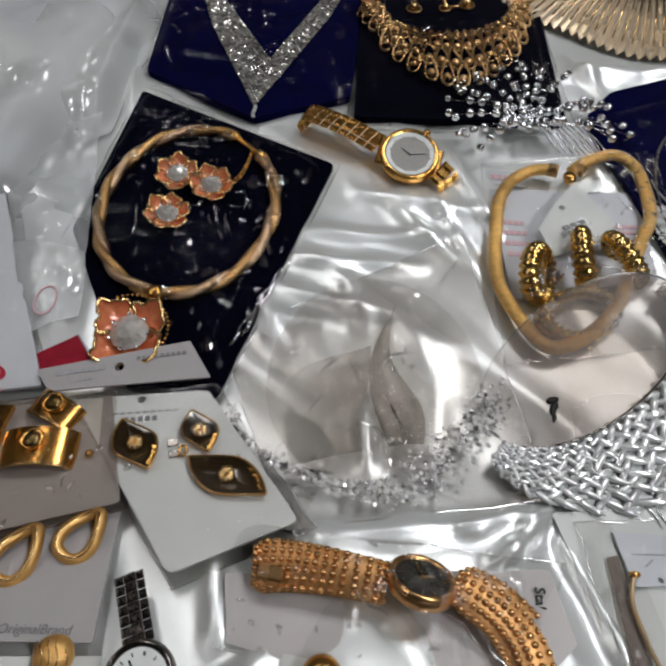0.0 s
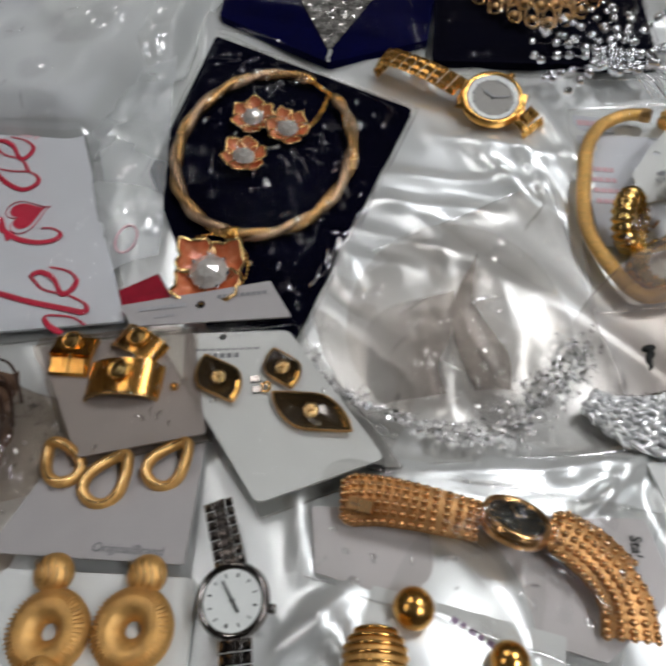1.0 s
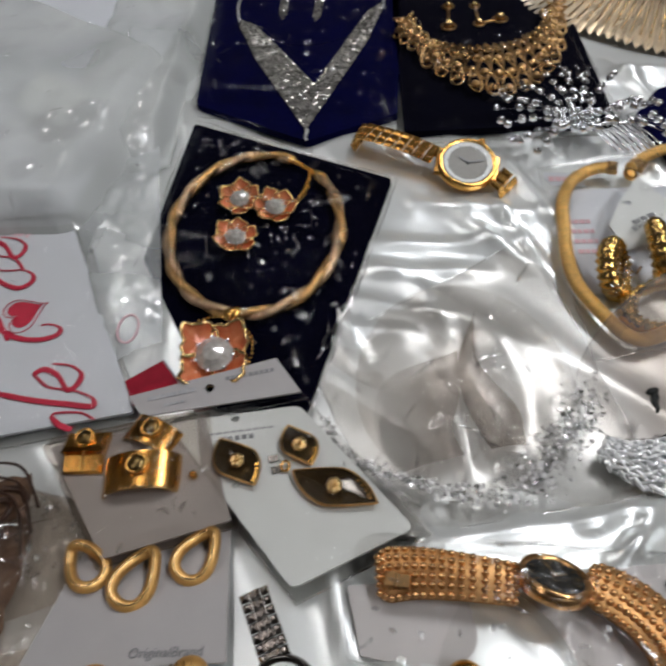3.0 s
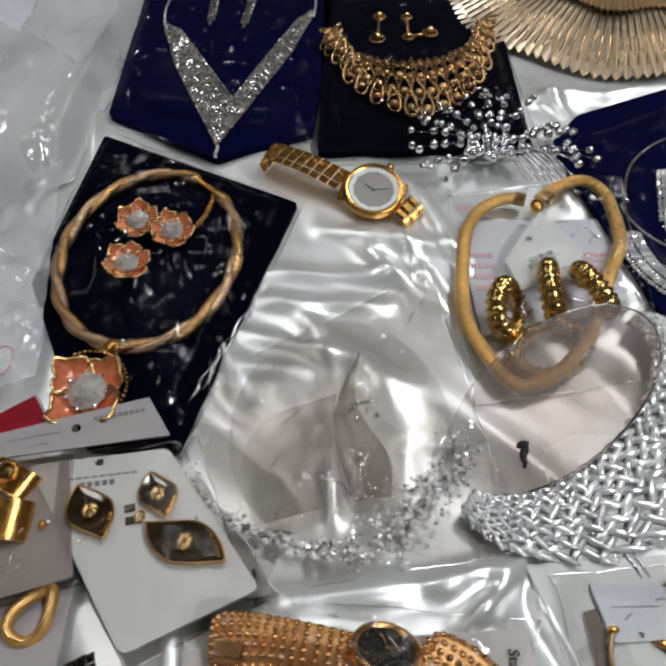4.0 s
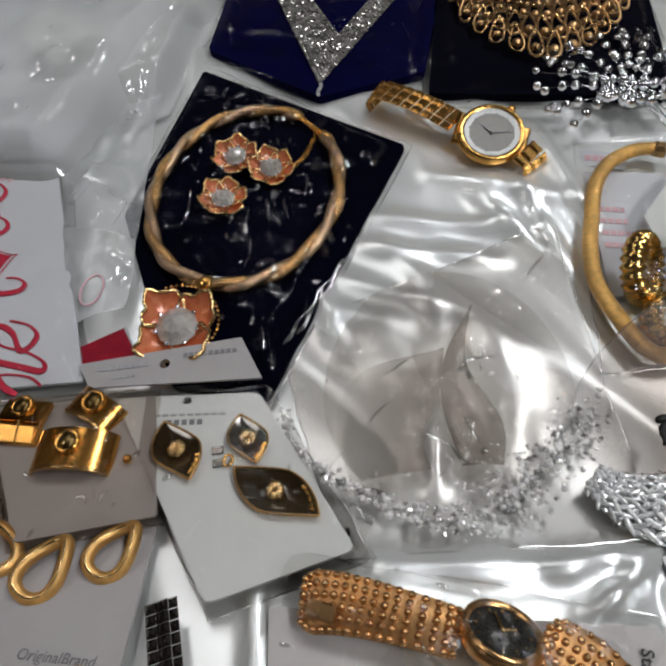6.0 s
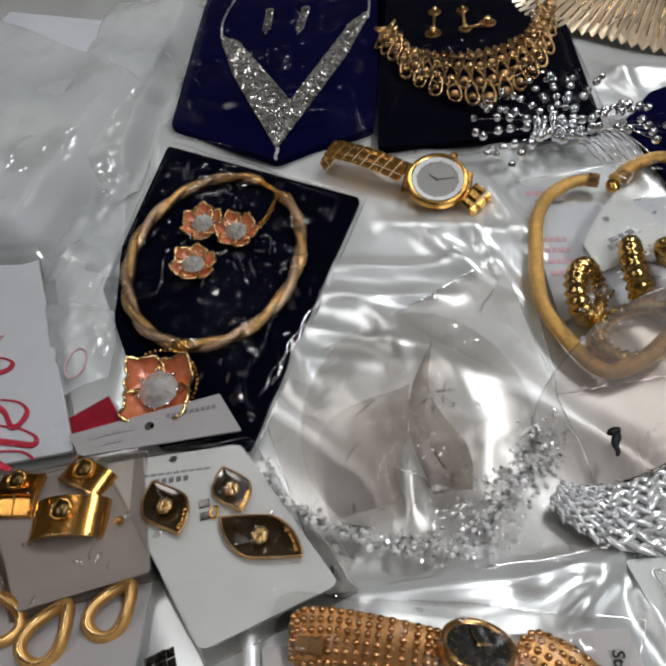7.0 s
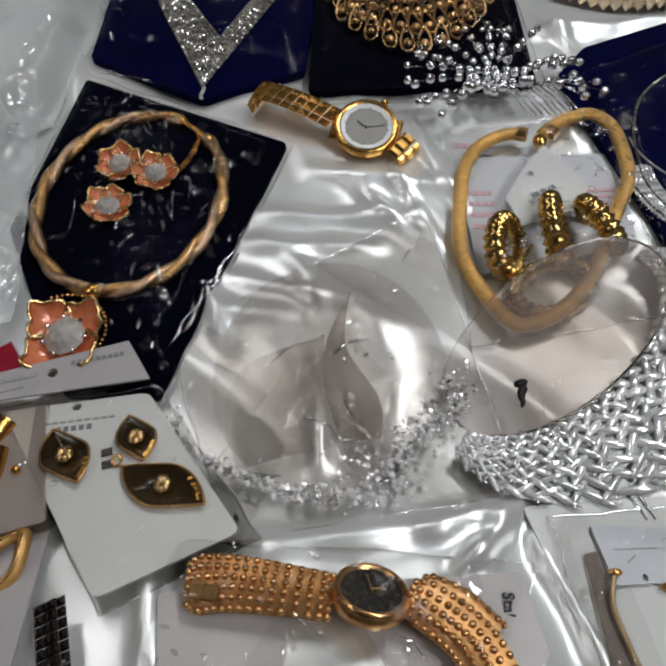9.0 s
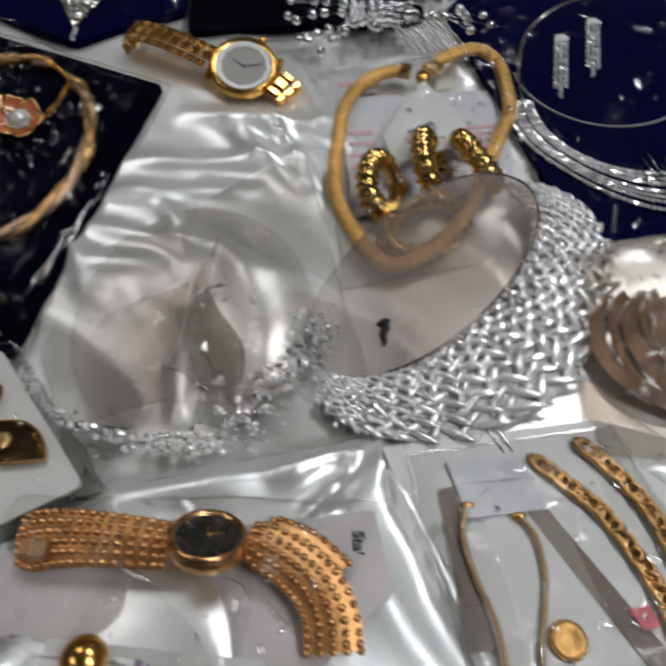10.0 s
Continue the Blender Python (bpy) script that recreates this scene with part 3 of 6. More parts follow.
# Folds of the cloth: start, end, width, height.
FOLDS = [
    (0.0085, 0.158, 0.0078, 0.126, 0.007, 0.0045), (0.0300, 0.200, 0.0400, 0.165, 0.020, 0.0026), (0.0400, 0.165, 0.0380, 0.138, 0.014, 0.0024),
    (-0.040, 0.205, -0.005, 0.200, 0.010, 0.0025), (-0.045, 0.225, -0.030, 0.185, 0.008, 0.0028),
    (0.010, 0.292, 0.075, 0.272, 0.010, 0.0040), (0.028, 0.282, 0.062, 0.236, 0.007, 0.0035), (-0.02, 0.262, 0.060, 0.256, 0.009, 0.0038),
    (0.050, 0.290, 0.072, 0.225, 0.006, 0.0034), (-0.030, 0.243, 0.040, 0.238, 0.008, 0.0030), (0.062, 0.33, 0.085, 0.25, 0.008, 0.0040),
    (-0.035, 0.225, 0.020, 0.205, 0.007, 0.0028), (0.000, 0.235, 0.012, 0.195, 0.010, 0.0022),
    (-0.01, 0.097, 0.045, 0.100, 0.010, 0.0050), (0.045, 0.100, 0.079, 0.109, 0.008, 0.0070), (0.060, 0.090, 0.079, 0.108, 0.007, 0.0060),
    (0.079, 0.108, 0.093, 0.060, 0.006, 0.0060), (0.052, 0.085, 0.066, 0.097, 0.006, 0.0050), (0.090, 0.075, 0.105, 0.02, 0.008, 0.0050),
    (0.15, 0.40, 0.19, 0.40, 0.012, 0.0060), (0.155, 0.42, 0.172, 0.36, 0.008, 0.0050), (0.18, 0.395, 0.27, 0.41, 0.010, 0.0040),
    (-0.052, 0.105, -0.045, 0.06, 0.006, 0.0050), (-0.04, 0.05, -0.02, 0.02, 0.008, 0.0050), (-0.05, 0.035, -0.03, 0.055, 0.007, 0.0040),
    (-0.16, 0.045, -0.15, 0.0, 0.006, 0.0050), (-0.17, 0.02, -0.13, 0.03, 0.008, 0.0040), (0.16, 0.09, 0.20, 0.08, 0.010, 0.0050),
    (-0.005, 0.352, 0.010, 0.330, 0.006, 0.0050), (0.14, 0.345, 0.15, 0.30, 0.007, 0.0040), (-0.14, 0.42, -0.13, 0.36, 0.01, 0.004),
]


def cloth_height(x, y):
    z = ground(x, y) - 0.0008
    for x0, y0, x1, y1, w, h in FOLDS:
        dx, dy = x1 - x0, y1 - y0
        n2 = dx * dx + dy * dy
        t = ((x - x0) * dx + (y - y0) * dy) / n2
        k = max(0.0, min(1.0, t))
        wig = 0.003 * math.sin(9 * t + x0 * 90)
        d = math.hypot(x - x0 - k * dx, y - y0 - k * dy) + wig * 0.3
        if d < 2.6 * w:
            z += h * 0.95 * math.exp(-((d / (0.55 * w)) ** 2)) * (1 - 0.6 * abs(2 * k - 1) ** 2)
    warp = 0.02 * noise.noise(Vector((x * 14, y * 14, 2)))
    z += 0.0045 * (0.6 - 1.6 * abs(noise.noise(Vector(((x + warp) * 15 + y * 9, (y - warp) * 8, 0.3)))))
    z += 0.0022 * (0.35 - abs(noise.noise(Vector((x * 30 + y * 22 + 3 * warp, y * 13 - x * 9, 7))))) * (1 - smoothstep((0.20 - y) / 0.05))
    z += 0.0007 * noise.noise(Vector((x * 38 + y * 18, y * 26, 4)))
    return z


def cloth():
    def spread(a, lo, hi, n, far):
        inner = [lo + (hi - lo) * i / n for i in range(n + 1)]
        outer = [0.03, 0.08, 0.16, 0.28]
        return [lo - k for k in reversed(outer) if lo - k > far[0]] + inner + [hi + k for k in outer if hi + k < far[1]]

    xs = spread(0, -0.34, 0.34, 270, (-0.74, 0.74))
    ys = spread(0, 0.0, 0.62, 250, (-0.21, 0.87))
    s = Shape()
    pts = [(x, y, cloth_height(x, y)) for y in ys for x in xs]
    n = len(xs)
    s.put(pts, [(j * n + i, j * n + i + 1, (j + 1) * n + i + 1, (j + 1) * n + i) for j in range(len(ys) - 1) for i in range(n - 1)])
    t = thing("satin_cloth", "white satin cloth lying in soft folds over the table", "cloth", (0, 0.33, -0.016))
    part("cloth_sheet", s, SATIN, t)
    hem = [(xs[0], y, cloth_height(xs[0], y)) for y in ys] + [(x, ys[-1], cloth_height(x, ys[-1])) for x in xs[1:-1]]
    hem += [(xs[-1], y, cloth_height(xs[-1], y)) for y in reversed(ys)] + [(x, ys[0], cloth_height(x, ys[0])) for x in reversed(xs[1:-1])]
    part("hem", Shape().tube(hem, 0.0015, 5, closed=True), SATIN, t)


cloth()


def card(name, label, corners, thick, mat, h=0.005, soft=0.002, holes=(), category="card", group=""):
    """A card by its corners in the plan, each (x, y) or (x, y, height over the cloth)."""
    pts = [at(p[0], p[1], p[2] if len(p) > 2 else h) for p in corners]
    flat = fit_plane(pts)
    pts = [Vector((p.x, p.y, flat(p.x, p.y))) for p in pts]
    mid = sum(pts, Vector()) / len(pts)
    t = thing(name, label, category, (mid.x, mid.y, mid.z - thick), group)
    part("board", Shape().slab(pts, thick, holes, soft), mat, t, smooth=False)
    return t, fit_plane(pts)


def bars(parent, plane, start, along, widths, tall, mat, gap=0.0006, lift=0.0003):
    """Writing too small to read: a row of plain bars."""
    d = Vector((along[0], along[1], 0)).normalized()
    a = math.atan2(d.y, d.x)
    p = Vector((start[0], start[1], 0))
    s = Shape()
    for w in widths:
        c = p + d * (w / 2)
        s.box((c.x, c.y, plane(c.x, c.y) + lift), (w, tall, 0.0002), Matrix.Rotation(a, 4, "Z"))
        p = p + d * (w + gap)
    return part("print_bar", s, mat, parent, smooth=False)


# ---------------------------------------------------------------- navy card with the twisted necklace and the flowers
navy_card, navy_plane = card("necklace_card", "midnight blue velvet card holding a twisted gold necklace", [(-0.1265, 0.384), (-0.004, 0.3115), (-0.0575, 0.160), (-0.098, 0.165), (-0.144, 0.262)], 0.004, NAVY_DARK, h=0.0045, soft=0.003)

NC = Vector((-0.083, 0.2757, 0))


def on_oval(a, lift=0.0, k=1.0):
    x, y = NC.x + 0.0468 * k * math.cos(a), NC.y + 0.0618 * k * math.sin(a)
    return Vector((x, y, navy_plane(x, y) + 0.0042 + lift))


def twisted_necklace():
    t = thing("twisted_necklace", "necklace of twisted gold and pinkish rope on a dark velvet card", "necklace", (NC.x, NC.y, navy_plane(NC.x, NC.y)))
    a0, a1, n = radians(64), radians(398), 300
    for k, (mat, name) in enumerate(((ROPE_GOLD, "gold_strand"), (ROPE_ROSE, "pink_strand"))):
        pts = []
        for i in range(n + 1):
            a = a0 + (a1 - a0) * i / n
            tw = 2 * math.pi * 7 * i / n + k * math.pi
            out = Vector((math.cos(a), math.sin(a), 0))
            pts.append(on_oval(a) + out * (0.0013 * math.cos(tw)) + Vector((0, 0, 0.0010 * math.sin(tw))))
        part(name, Shape().tube(pts, 0.0027, 10), mat, t)
    for a in (a0, a1):
        p, d = on_oval(a), on_oval(a + 0.03) - on_oval(a - 0.03)
        part("end_cap", Shape().tube([p - d * 0.9, p + d * 0.9], 0.0028, 10), GOLD, t)
    chain = Shape()
    path = curve([on_oval(a0 - 0.06), on_oval(radians(52), -0.001), on_oval(a1 - 2 * math.pi + 0.06)], 8) + curve([on_oval(radians(47), -0.002), (-0.056, 0.304, navy_plane(-0.056, 0.304) + 0.001), (-0.0625, 0.293, navy_plane(-0.0625, 0.293) + 0.001)], 7)
    for i, p in enumerate(path):
        turn = Matrix.Rotation(i * 1.4, 4, "Z") @ Matrix.Rotation(radians(90 if i % 2 else 15), 4, "X")
        ring = [Vector(p) + turn.to_3x3() @ Vector((0.0015 * math.cos(b * math.pi / 5), 0.0010 * math.sin(b * math.pi / 5), 0)) for b in range(10)]
        chain.tube(ring, 0.00035, 5, closed=True)
    part("clasp_chain", chain, GOLD, t, "small gold link chain")
    bail = on_oval(radians(259.5))
    part("bail", Shape().lathe(bail + Vector((0, -0.001, 0)), [(0.0032, -0.004), (0.0042, -0.0035), (0.0042, 0.0035), (0.0032, 0.004)], 16, Matrix.Rotation(radians(80), 4, "Y")), GOLD, t)


twisted_necklace()


def flower(name, label, radius, petals, spin, group="", stone=0.36):
    """An enamel flower with gold-rimmed petals round a milky stone, built at the origin."""
    t = thing(name, label, "earring", (0, 0, 0), group)
    for i in range(petals):
        a = spin + 2 * math.pi * i / petals
        c = Vector((math.cos(a), math.sin(a), 0)) * radius * 0.60 + Vector((0, 0, radius * (0.06 + 0.05 * (i % 2))))
        turn = (Matrix.Rotation(a, 4, "Z") @ Matrix.Rotation(radians(-24), 4, "Y") @ Matrix.Rotation(radians(7 * math.sin(i * 2.3)), 4, "X")).to_3x3()
        rr = radius * (0.45 if petals > 4 else 0.50)

        def leaf_of(u, v):
            b = 2 * math.pi * u
            square = 1.0 if petals > 4 else 1.0 / (abs(math.cos(b + 0.785)) ** 4 + abs(math.sin(b + 0.785)) ** 4) ** 0.25
            r = rr * (0.03 + 0.97 * v) * (square + (0.10 * math.sin(5 * b + i) + 0.05 * math.sin(11 * b + 2 * i)) * v * v)
            lift = rr * (0.08 + 0.30 * v ** 2 + 0.05 * math.sin(6 * b + i) * v)
            return c + turn @ Vector((r * math.cos(b), r * 0.92 * math.sin(b), lift))

        petal = part("petal", Shape().sheet(leaf_of, 30, 6).sheet(lambda u, v: leaf_of(u, v) - Vector((0, 0, 0.0006)), 30, 3), ENAMEL_ORANGE, t)
        part("petal_rim", Shape().tube([leaf_of(b / 36, 1.0) for b in range(36)], radius * 0.050, 6, closed=True), PALE_GOLD, petal)
    part("centre_stone", Shape().lathe((0, 0, radius * 0.28), [(0.0, radius * stone * 0.62), (radius * stone * 0.55, radius * stone * 0.42), (radius * stone, 0.0), (radius * stone * 0.8, -radius * 0.1)], 10), PEARL, t, smooth=False)
    prongs = Shape()
    for i in range(7):
        a = spin + 2 * math.pi * i / 7
        prongs.ball((radius * stone * math.cos(a), radius * stone * math.sin(a), radius * 0.30), radius * 0.07, 6, 4)
    part("prongs", prongs, SILVER, t)
    part("gold_back", Shape().lathe((0, 0, 0), [(0.0, 0.02 * radius), (radius * 0.5, 0.02 * radius), (radius * 0.55, -0.05 * radius), (0.0, -0.06 * radius)], 18), GOLD, t)
    return t


first = flower("flower_earring", "orange enamel flower earring with gold rims and a milky stone", 0.0125, 6, 0.3, "flower jewels of the set", 0.46)
for k, (x, y, r) in enumerate(((-0.092, 0.300, 10), (-0.0722, 0.2905, 34), (-0.0938, 0.2685, 62))):
    m = pose(x, y, navy_plane(x, y) + 0.002, 14, 0, r)
    if k:
        copy_thing(first, m)
    else:
        first.matrix_basis = m
big = flower("flower_pendant", "large orange enamel flower pendant with a clear round stone", 0.0180, 4, 0.58, "", 0.50)
big["category"] = "pendant"
big.matrix_basis = pose(-0.0990, 0.1905, navy_plane(-0.0990, 0.1905) + 0.0022, 10, 0, 12)
beads = Shape()
for i in range(22):
    a = radians(-50 + 150 * i / 21)
    beads.ball((-0.0995 + 0.0185 * math.cos(a), 0.1925 + 0.0175 * math.sin(a), navy_plane(-0.0995, 0.1925) + 0.007), 0.0009, 6, 4)
part("beaded_rim", beads, GOLD, big)

dark_bag = bag("clear_bag", "thin clear plastic bag over the midnight necklace card", [(-0.056, 0.158), (0.000, 0.314), (-0.128, 0.392), (-0.150, 0.258)], 0.0125, FILM_CRISP, 3.0, 0.0016, 0.016, 60, creases=130)

for x0, y0, x1, y1, r in ((-0.047, 0.186, -0.022, 0.243, 0.0011), (-0.052, 0.181, -0.030, 0.226, 0.0008), (-0.110, 0.378, -0.078, 0.361, 0.0007)):
    ridge = [at(x0 + (x1 - x0) * k / 14 + 0.0012 * math.sin(k * 1.3), y0 + (y1 - y0) * k / 14, 0.0132 + 0.0005 * math.sin(k * 0.9)) for k in range(15)]
    part("fold_ridge", Shape().tube(ridge, r, 8, flat=0.5, taper=lambda q: 0.3 + 0.7 * abs(math.sin(9 * q + 0.4))), CREASE, dark_bag, "glinting fold")

# ---------------------------------------------------------------- navy card with the V necklace
vee_card, vee_plane = card("vee_card", "navy blue velvet card with a V-shaped rhinestone necklace", [(-0.127, 0.404), (-0.053, 0.3525), (0.0065, 0.373), (0.026, 0.5336), (0.03, 0.60), (-0.12, 0.62), (-0.1235, 0.56)], 0.005, NAVY, h=0.0062, soft=0.003)


def vee_necklace():
    t = thing("vee_necklace", "glittering silver rhinestone necklace shaped like a V", "necklace", (-0.0457, 0.41, vee_plane(-0.0457, 0.41)))
    rnd = random.Random(4)
    inner_v, tip = Vector((-0.0457, 0.4105, 0)), Vector((-0.053, 0.364, 0))
    stones, backing, links = Shape(), Shape(), Shape()
    for end_in, end_out in ((Vector((-0.1025, 0.530, 0)), Vector((-0.0995, 0.487, 0))), (Vector((0.0115, 0.536, 0)), Vector((0.0085, 0.4965, 0)))):
        def place_on(u, v):
            w = (1 - v) * inner_v.lerp(end_in, u) + v * tip.lerp(end_out, u)
            squeeze = 1 - 0.72 * smoothstep((u - 0.72) / 0.28)
            mid = 0.5 * (inner_v.lerp(end_in, u) + tip.lerp(end_out, u))
            w = mid + (w - mid) * squeeze
            return Vector((w.x, w.y, vee_plane(w.x, w.y) + 0.0012 + 0.0012 * math.sin(v * math.pi)))
        backing.sheet(place_on, 24, 8)
        rows, cols = 11, 46
        for j in range(rows):
            for i in range(cols):
                u, v = i / cols, j / (rows - 1)
                up = Vector((rnd.uniform(-0.3, 0.3), rnd.uniform(-0.4, 0.2), 1)).normalized()
                stones.gem(place_on(u, v) + Vector((0, 0, 0.0003)), 0.00145, up, 6, rnd.random())
    drops = Shape()
    for i in range(7):
        p = tip + Vector((0.0006 * math.sin(i), -0.0019 * i, 0))
        drops.gem((p.x, p.y, vee_plane(p.x, p.y) + 0.001), 0.0012, (0.2, -0.3, 1), 6, i)
    part("stone_mesh", stones, CRYSTAL_WARM, t, smooth=False, kind="stuff")
    part("metal_backing", backing, STEEL, t)
    part("drop", drops, CRYSTAL, t, smooth=False)
    for ex, sx in ((-0.1015, -1), (0.0105, 1)):
        path = curve([(ex, 0.51, vee_plane(ex, 0.51) + 0.002), (ex + sx * 0.002, 0.54, vee_plane(ex, 0.54) + 0.001), (ex - sx * 0.006, 0.58, vee_plane(ex, 0.58) + 0.001)], 12)
        c = Shape()
        for i, p in enumerate(path):
            c.gem(p, 0.0011, (0, 0, 1), 6, i)
        part("neck_chain", c, CRYSTAL, t, smooth=False)
    black = Shape().gem((-0.040, 0.413, vee_plane(-0.040, 0.413) + 0.003), 0.0013, (0, 0, 1), 8)
    part("dark_stone", black, BLACK, t, smooth=False)


vee_necklace()


def drop_earring(name, label, top, foot, plane, rows, mat, group, r=0.0012):
    a, b = Vector((*top, 0)), Vector((*foot, 0))
    t = thing(name, label, "earring", (a.x, a.y, plane(a.x, a.y)), group)
    side = Vector((-(b - a).y, (b - a).x, 0)).normalized()
    s = Shape()
    n = int((b - a).length / (r * 1.75))
    for k in range(rows):
        for i in range(n - 3 * abs(k - rows // 2)):
            p = a.lerp(b, i / n) + side * ((k - (rows - 1) / 2) * r * 1.9)
            s.gem((p.x, p.y, plane(p.x, p.y) + 0.0008), r, (0.7 * math.sin(i * 2.3 + k), 0.7 * math.cos(i * 3.7 + 2 * k), 1), 6, i)
    part("stone_strands", s, mat, t, smooth=False)
    head = Shape()
    for i in range(7):
        q = i * math.pi / 3
        rr = 0.0 if i == 6 else r * 2
        p = a + Vector((rr * math.cos(q), rr * math.sin(q), 0))
        head.gem((p.x, p.y, plane(p.x, p.y) + 0.0015), r * 1.1, (0, -0.2, 1), 6, i)
    part("stone_head", head, mat, t, smooth=False)
    return t


drop_earring("drop_earring", "slim rhinestone drop earring on a navy card", (-0.037, 0.540), (-0.043, 0.500), vee_plane, 3, CRYSTAL_WARM, "earrings on the V card")
drop_earring("drop_earring", "slim rhinestone drop earring on a navy card", (-0.066, 0.545), (-0.068, 0.508), vee_plane, 3, CRYSTAL_WARM, "earrings on the V card")
ring_line = [(-0.045 + 0.052 * math.cos(a * math.pi / 30), 0.530 + 0.062 * math.sin(a * math.pi / 30), vee_plane(-0.045, 0.53) + 0.0002) for a in range(30, 61)]
part("round_crease", Shape().tube(ring_line, 0.0004, 5), NAVY, vee_card)
bag("clear_bag", "clear plastic bag round the navy V card", [(-0.135, 0.398), (0.012, 0.352), (0.032, 0.60), (-0.13, 0.61)], 0.0125, FILM, 7.0, 0.0011, 0.03, 60, creases=80)

# ---------------------------------------------------------------- black card with the gold bib necklace
bib_card, bib_plane = card("bib_card", "black velvet card holding a gold filigree bib necklace", [(0.0085, 0.353), (0.068, 0.3495), (0.1375, 0.344), (0.1465, 0.489), (0.142, 0.56), (0.021, 0.565)], 0.005, BLACK_CARD, h=0.0062, soft=0.004)


def bib_necklace():
    c = Vector((0.0765, 0.482, 0))
    t = thing("bib_necklace", "antique gold filigree bib necklace with bead drops", "necklace", (c.x, c.y, bib_plane(c.x, c.y)))
    rnd = random.Random(9)

    def spot(a, k):
        """a: the angle round the neck; k: 0 at the inner edge, 1 at the outer."""
        inner = Vector((0.0515 * math.cos(a), 0.041 * math.sin(a), 0))
        outer = Vector((0.0595 * math.cos(a), (0.041 + 0.062 * max(0.0, -math.sin(a)) ** 0.9) * math.sin(a), 0))
        p = c + inner.lerp(outer, k)
        return Vector((p.x, p.y, bib_plane(p.x, p.y) + 0.0022 + 0.004 * math.sin(math.pi * min(1, k))))

    plates = Shape()
    plates.sheet(lambda u, v: spot(radians(182 + 172 * u), v * 0.10) - Vector((0, 0, 0.0022)), 40, 6)
    part("neck_band", plates, ANTIQUE_GOLD, t)
    for row, (k, n, size) in enumerate(((0.10, 27, 0.0070), (0.36, 23, 0.0120), (0.64, 21, 0.0140), (0.88, 17, 0.0140))):
        for i in range(n):
            a = radians(186 + 168 * (i + 0.5 * (row % 2)) / (n - 0.5))
            reach = (0, 0, 192, 212)[row]
            if reach and not reach < math.degrees(a) < 540 - reach:
                continue
            p = spot(a, k)
            out = (spot(a, k + 0.1) - p).normalized()
            side = Vector((-out.y, out.x, 0))
            lift = Vector((0, 0, 0.0012 + 0.0006 * row + rnd.uniform(0, 0.0008)))
            lean = rnd.uniform(-0.12, 0.12)
            loop = []
            for b in range(18):
                q = 2 * math.pi * b / 18
                w = math.sin(q / 2) ** 1.2
                along = size * (0.78 * (1 - math.cos(q)) - 0.75)
                loop.append(p + out * along + side * (size * 0.40 * math.sin(q) * w + lean * along) + lift)
            drop = part("drop", Shape().tube(loop, 0.00080, 6, closed=True), BRONZE_GOLD, t)
            part("bead", Shape().ball(p + out * size * 0.34 + side * (lean * size * 0.34) + lift, size * 0.22, 10, 7, (1, 1, 0.8)), BRONZE_GOLD, drop)
            part("stud", Shape().ball(p - out * size * 0.55 + lift, size * 0.12, 8, 5), PALE_GOLD, drop)


bib_necklace()
for k, pts in enumerate((((0.0595, 0.504, 0.0042), (0.055, 0.473, 0.0052)), ((0.0795, 0.502, 0.0036), (0.0775, 0.474, 0.0040), (0.0935, 0.477, 0.0052)))):
    t = thing("bead_earring", "gold bead earring with a round drop on the black card", "earring", (pts[0][0], pts[0][1], bib_plane(pts[0][0], pts[0][1])), "earrings on the black card")
    for x, y, r in pts:
        z = bib_plane(x, y)
        drop = part("bead", Shape().ball((x, y, z + r * 0.7), r * 0.7, 12, 8), PALE_GOLD, t)
        part("bead_ring", Shape().tube([(x + r * math.cos(b * math.pi / 9), y + r * math.sin(b * math.pi / 9), z + r * 0.45) for b in range(18)], 0.0007, 6, closed=True), ANTIQUE_GOLD, drop)
    for a, b in zip(pts, pts[1:]):
        part("link", Shape().tube([(a[0], a[1], bib_plane(a[0], a[1]) + 0.002), (b[0], b[1], bib_plane(b[0], b[1]) + 0.002)], 0.0011, 6), ANTIQUE_GOLD, t)
bag("clear_bag", "clear plastic bag round the black necklace card", [(0.004, 0.346), (0.144, 0.338), (0.150, 0.575), (0.016, 0.575)], 0.0145, FILM, 11.0, 0.001, 0.03, 50)


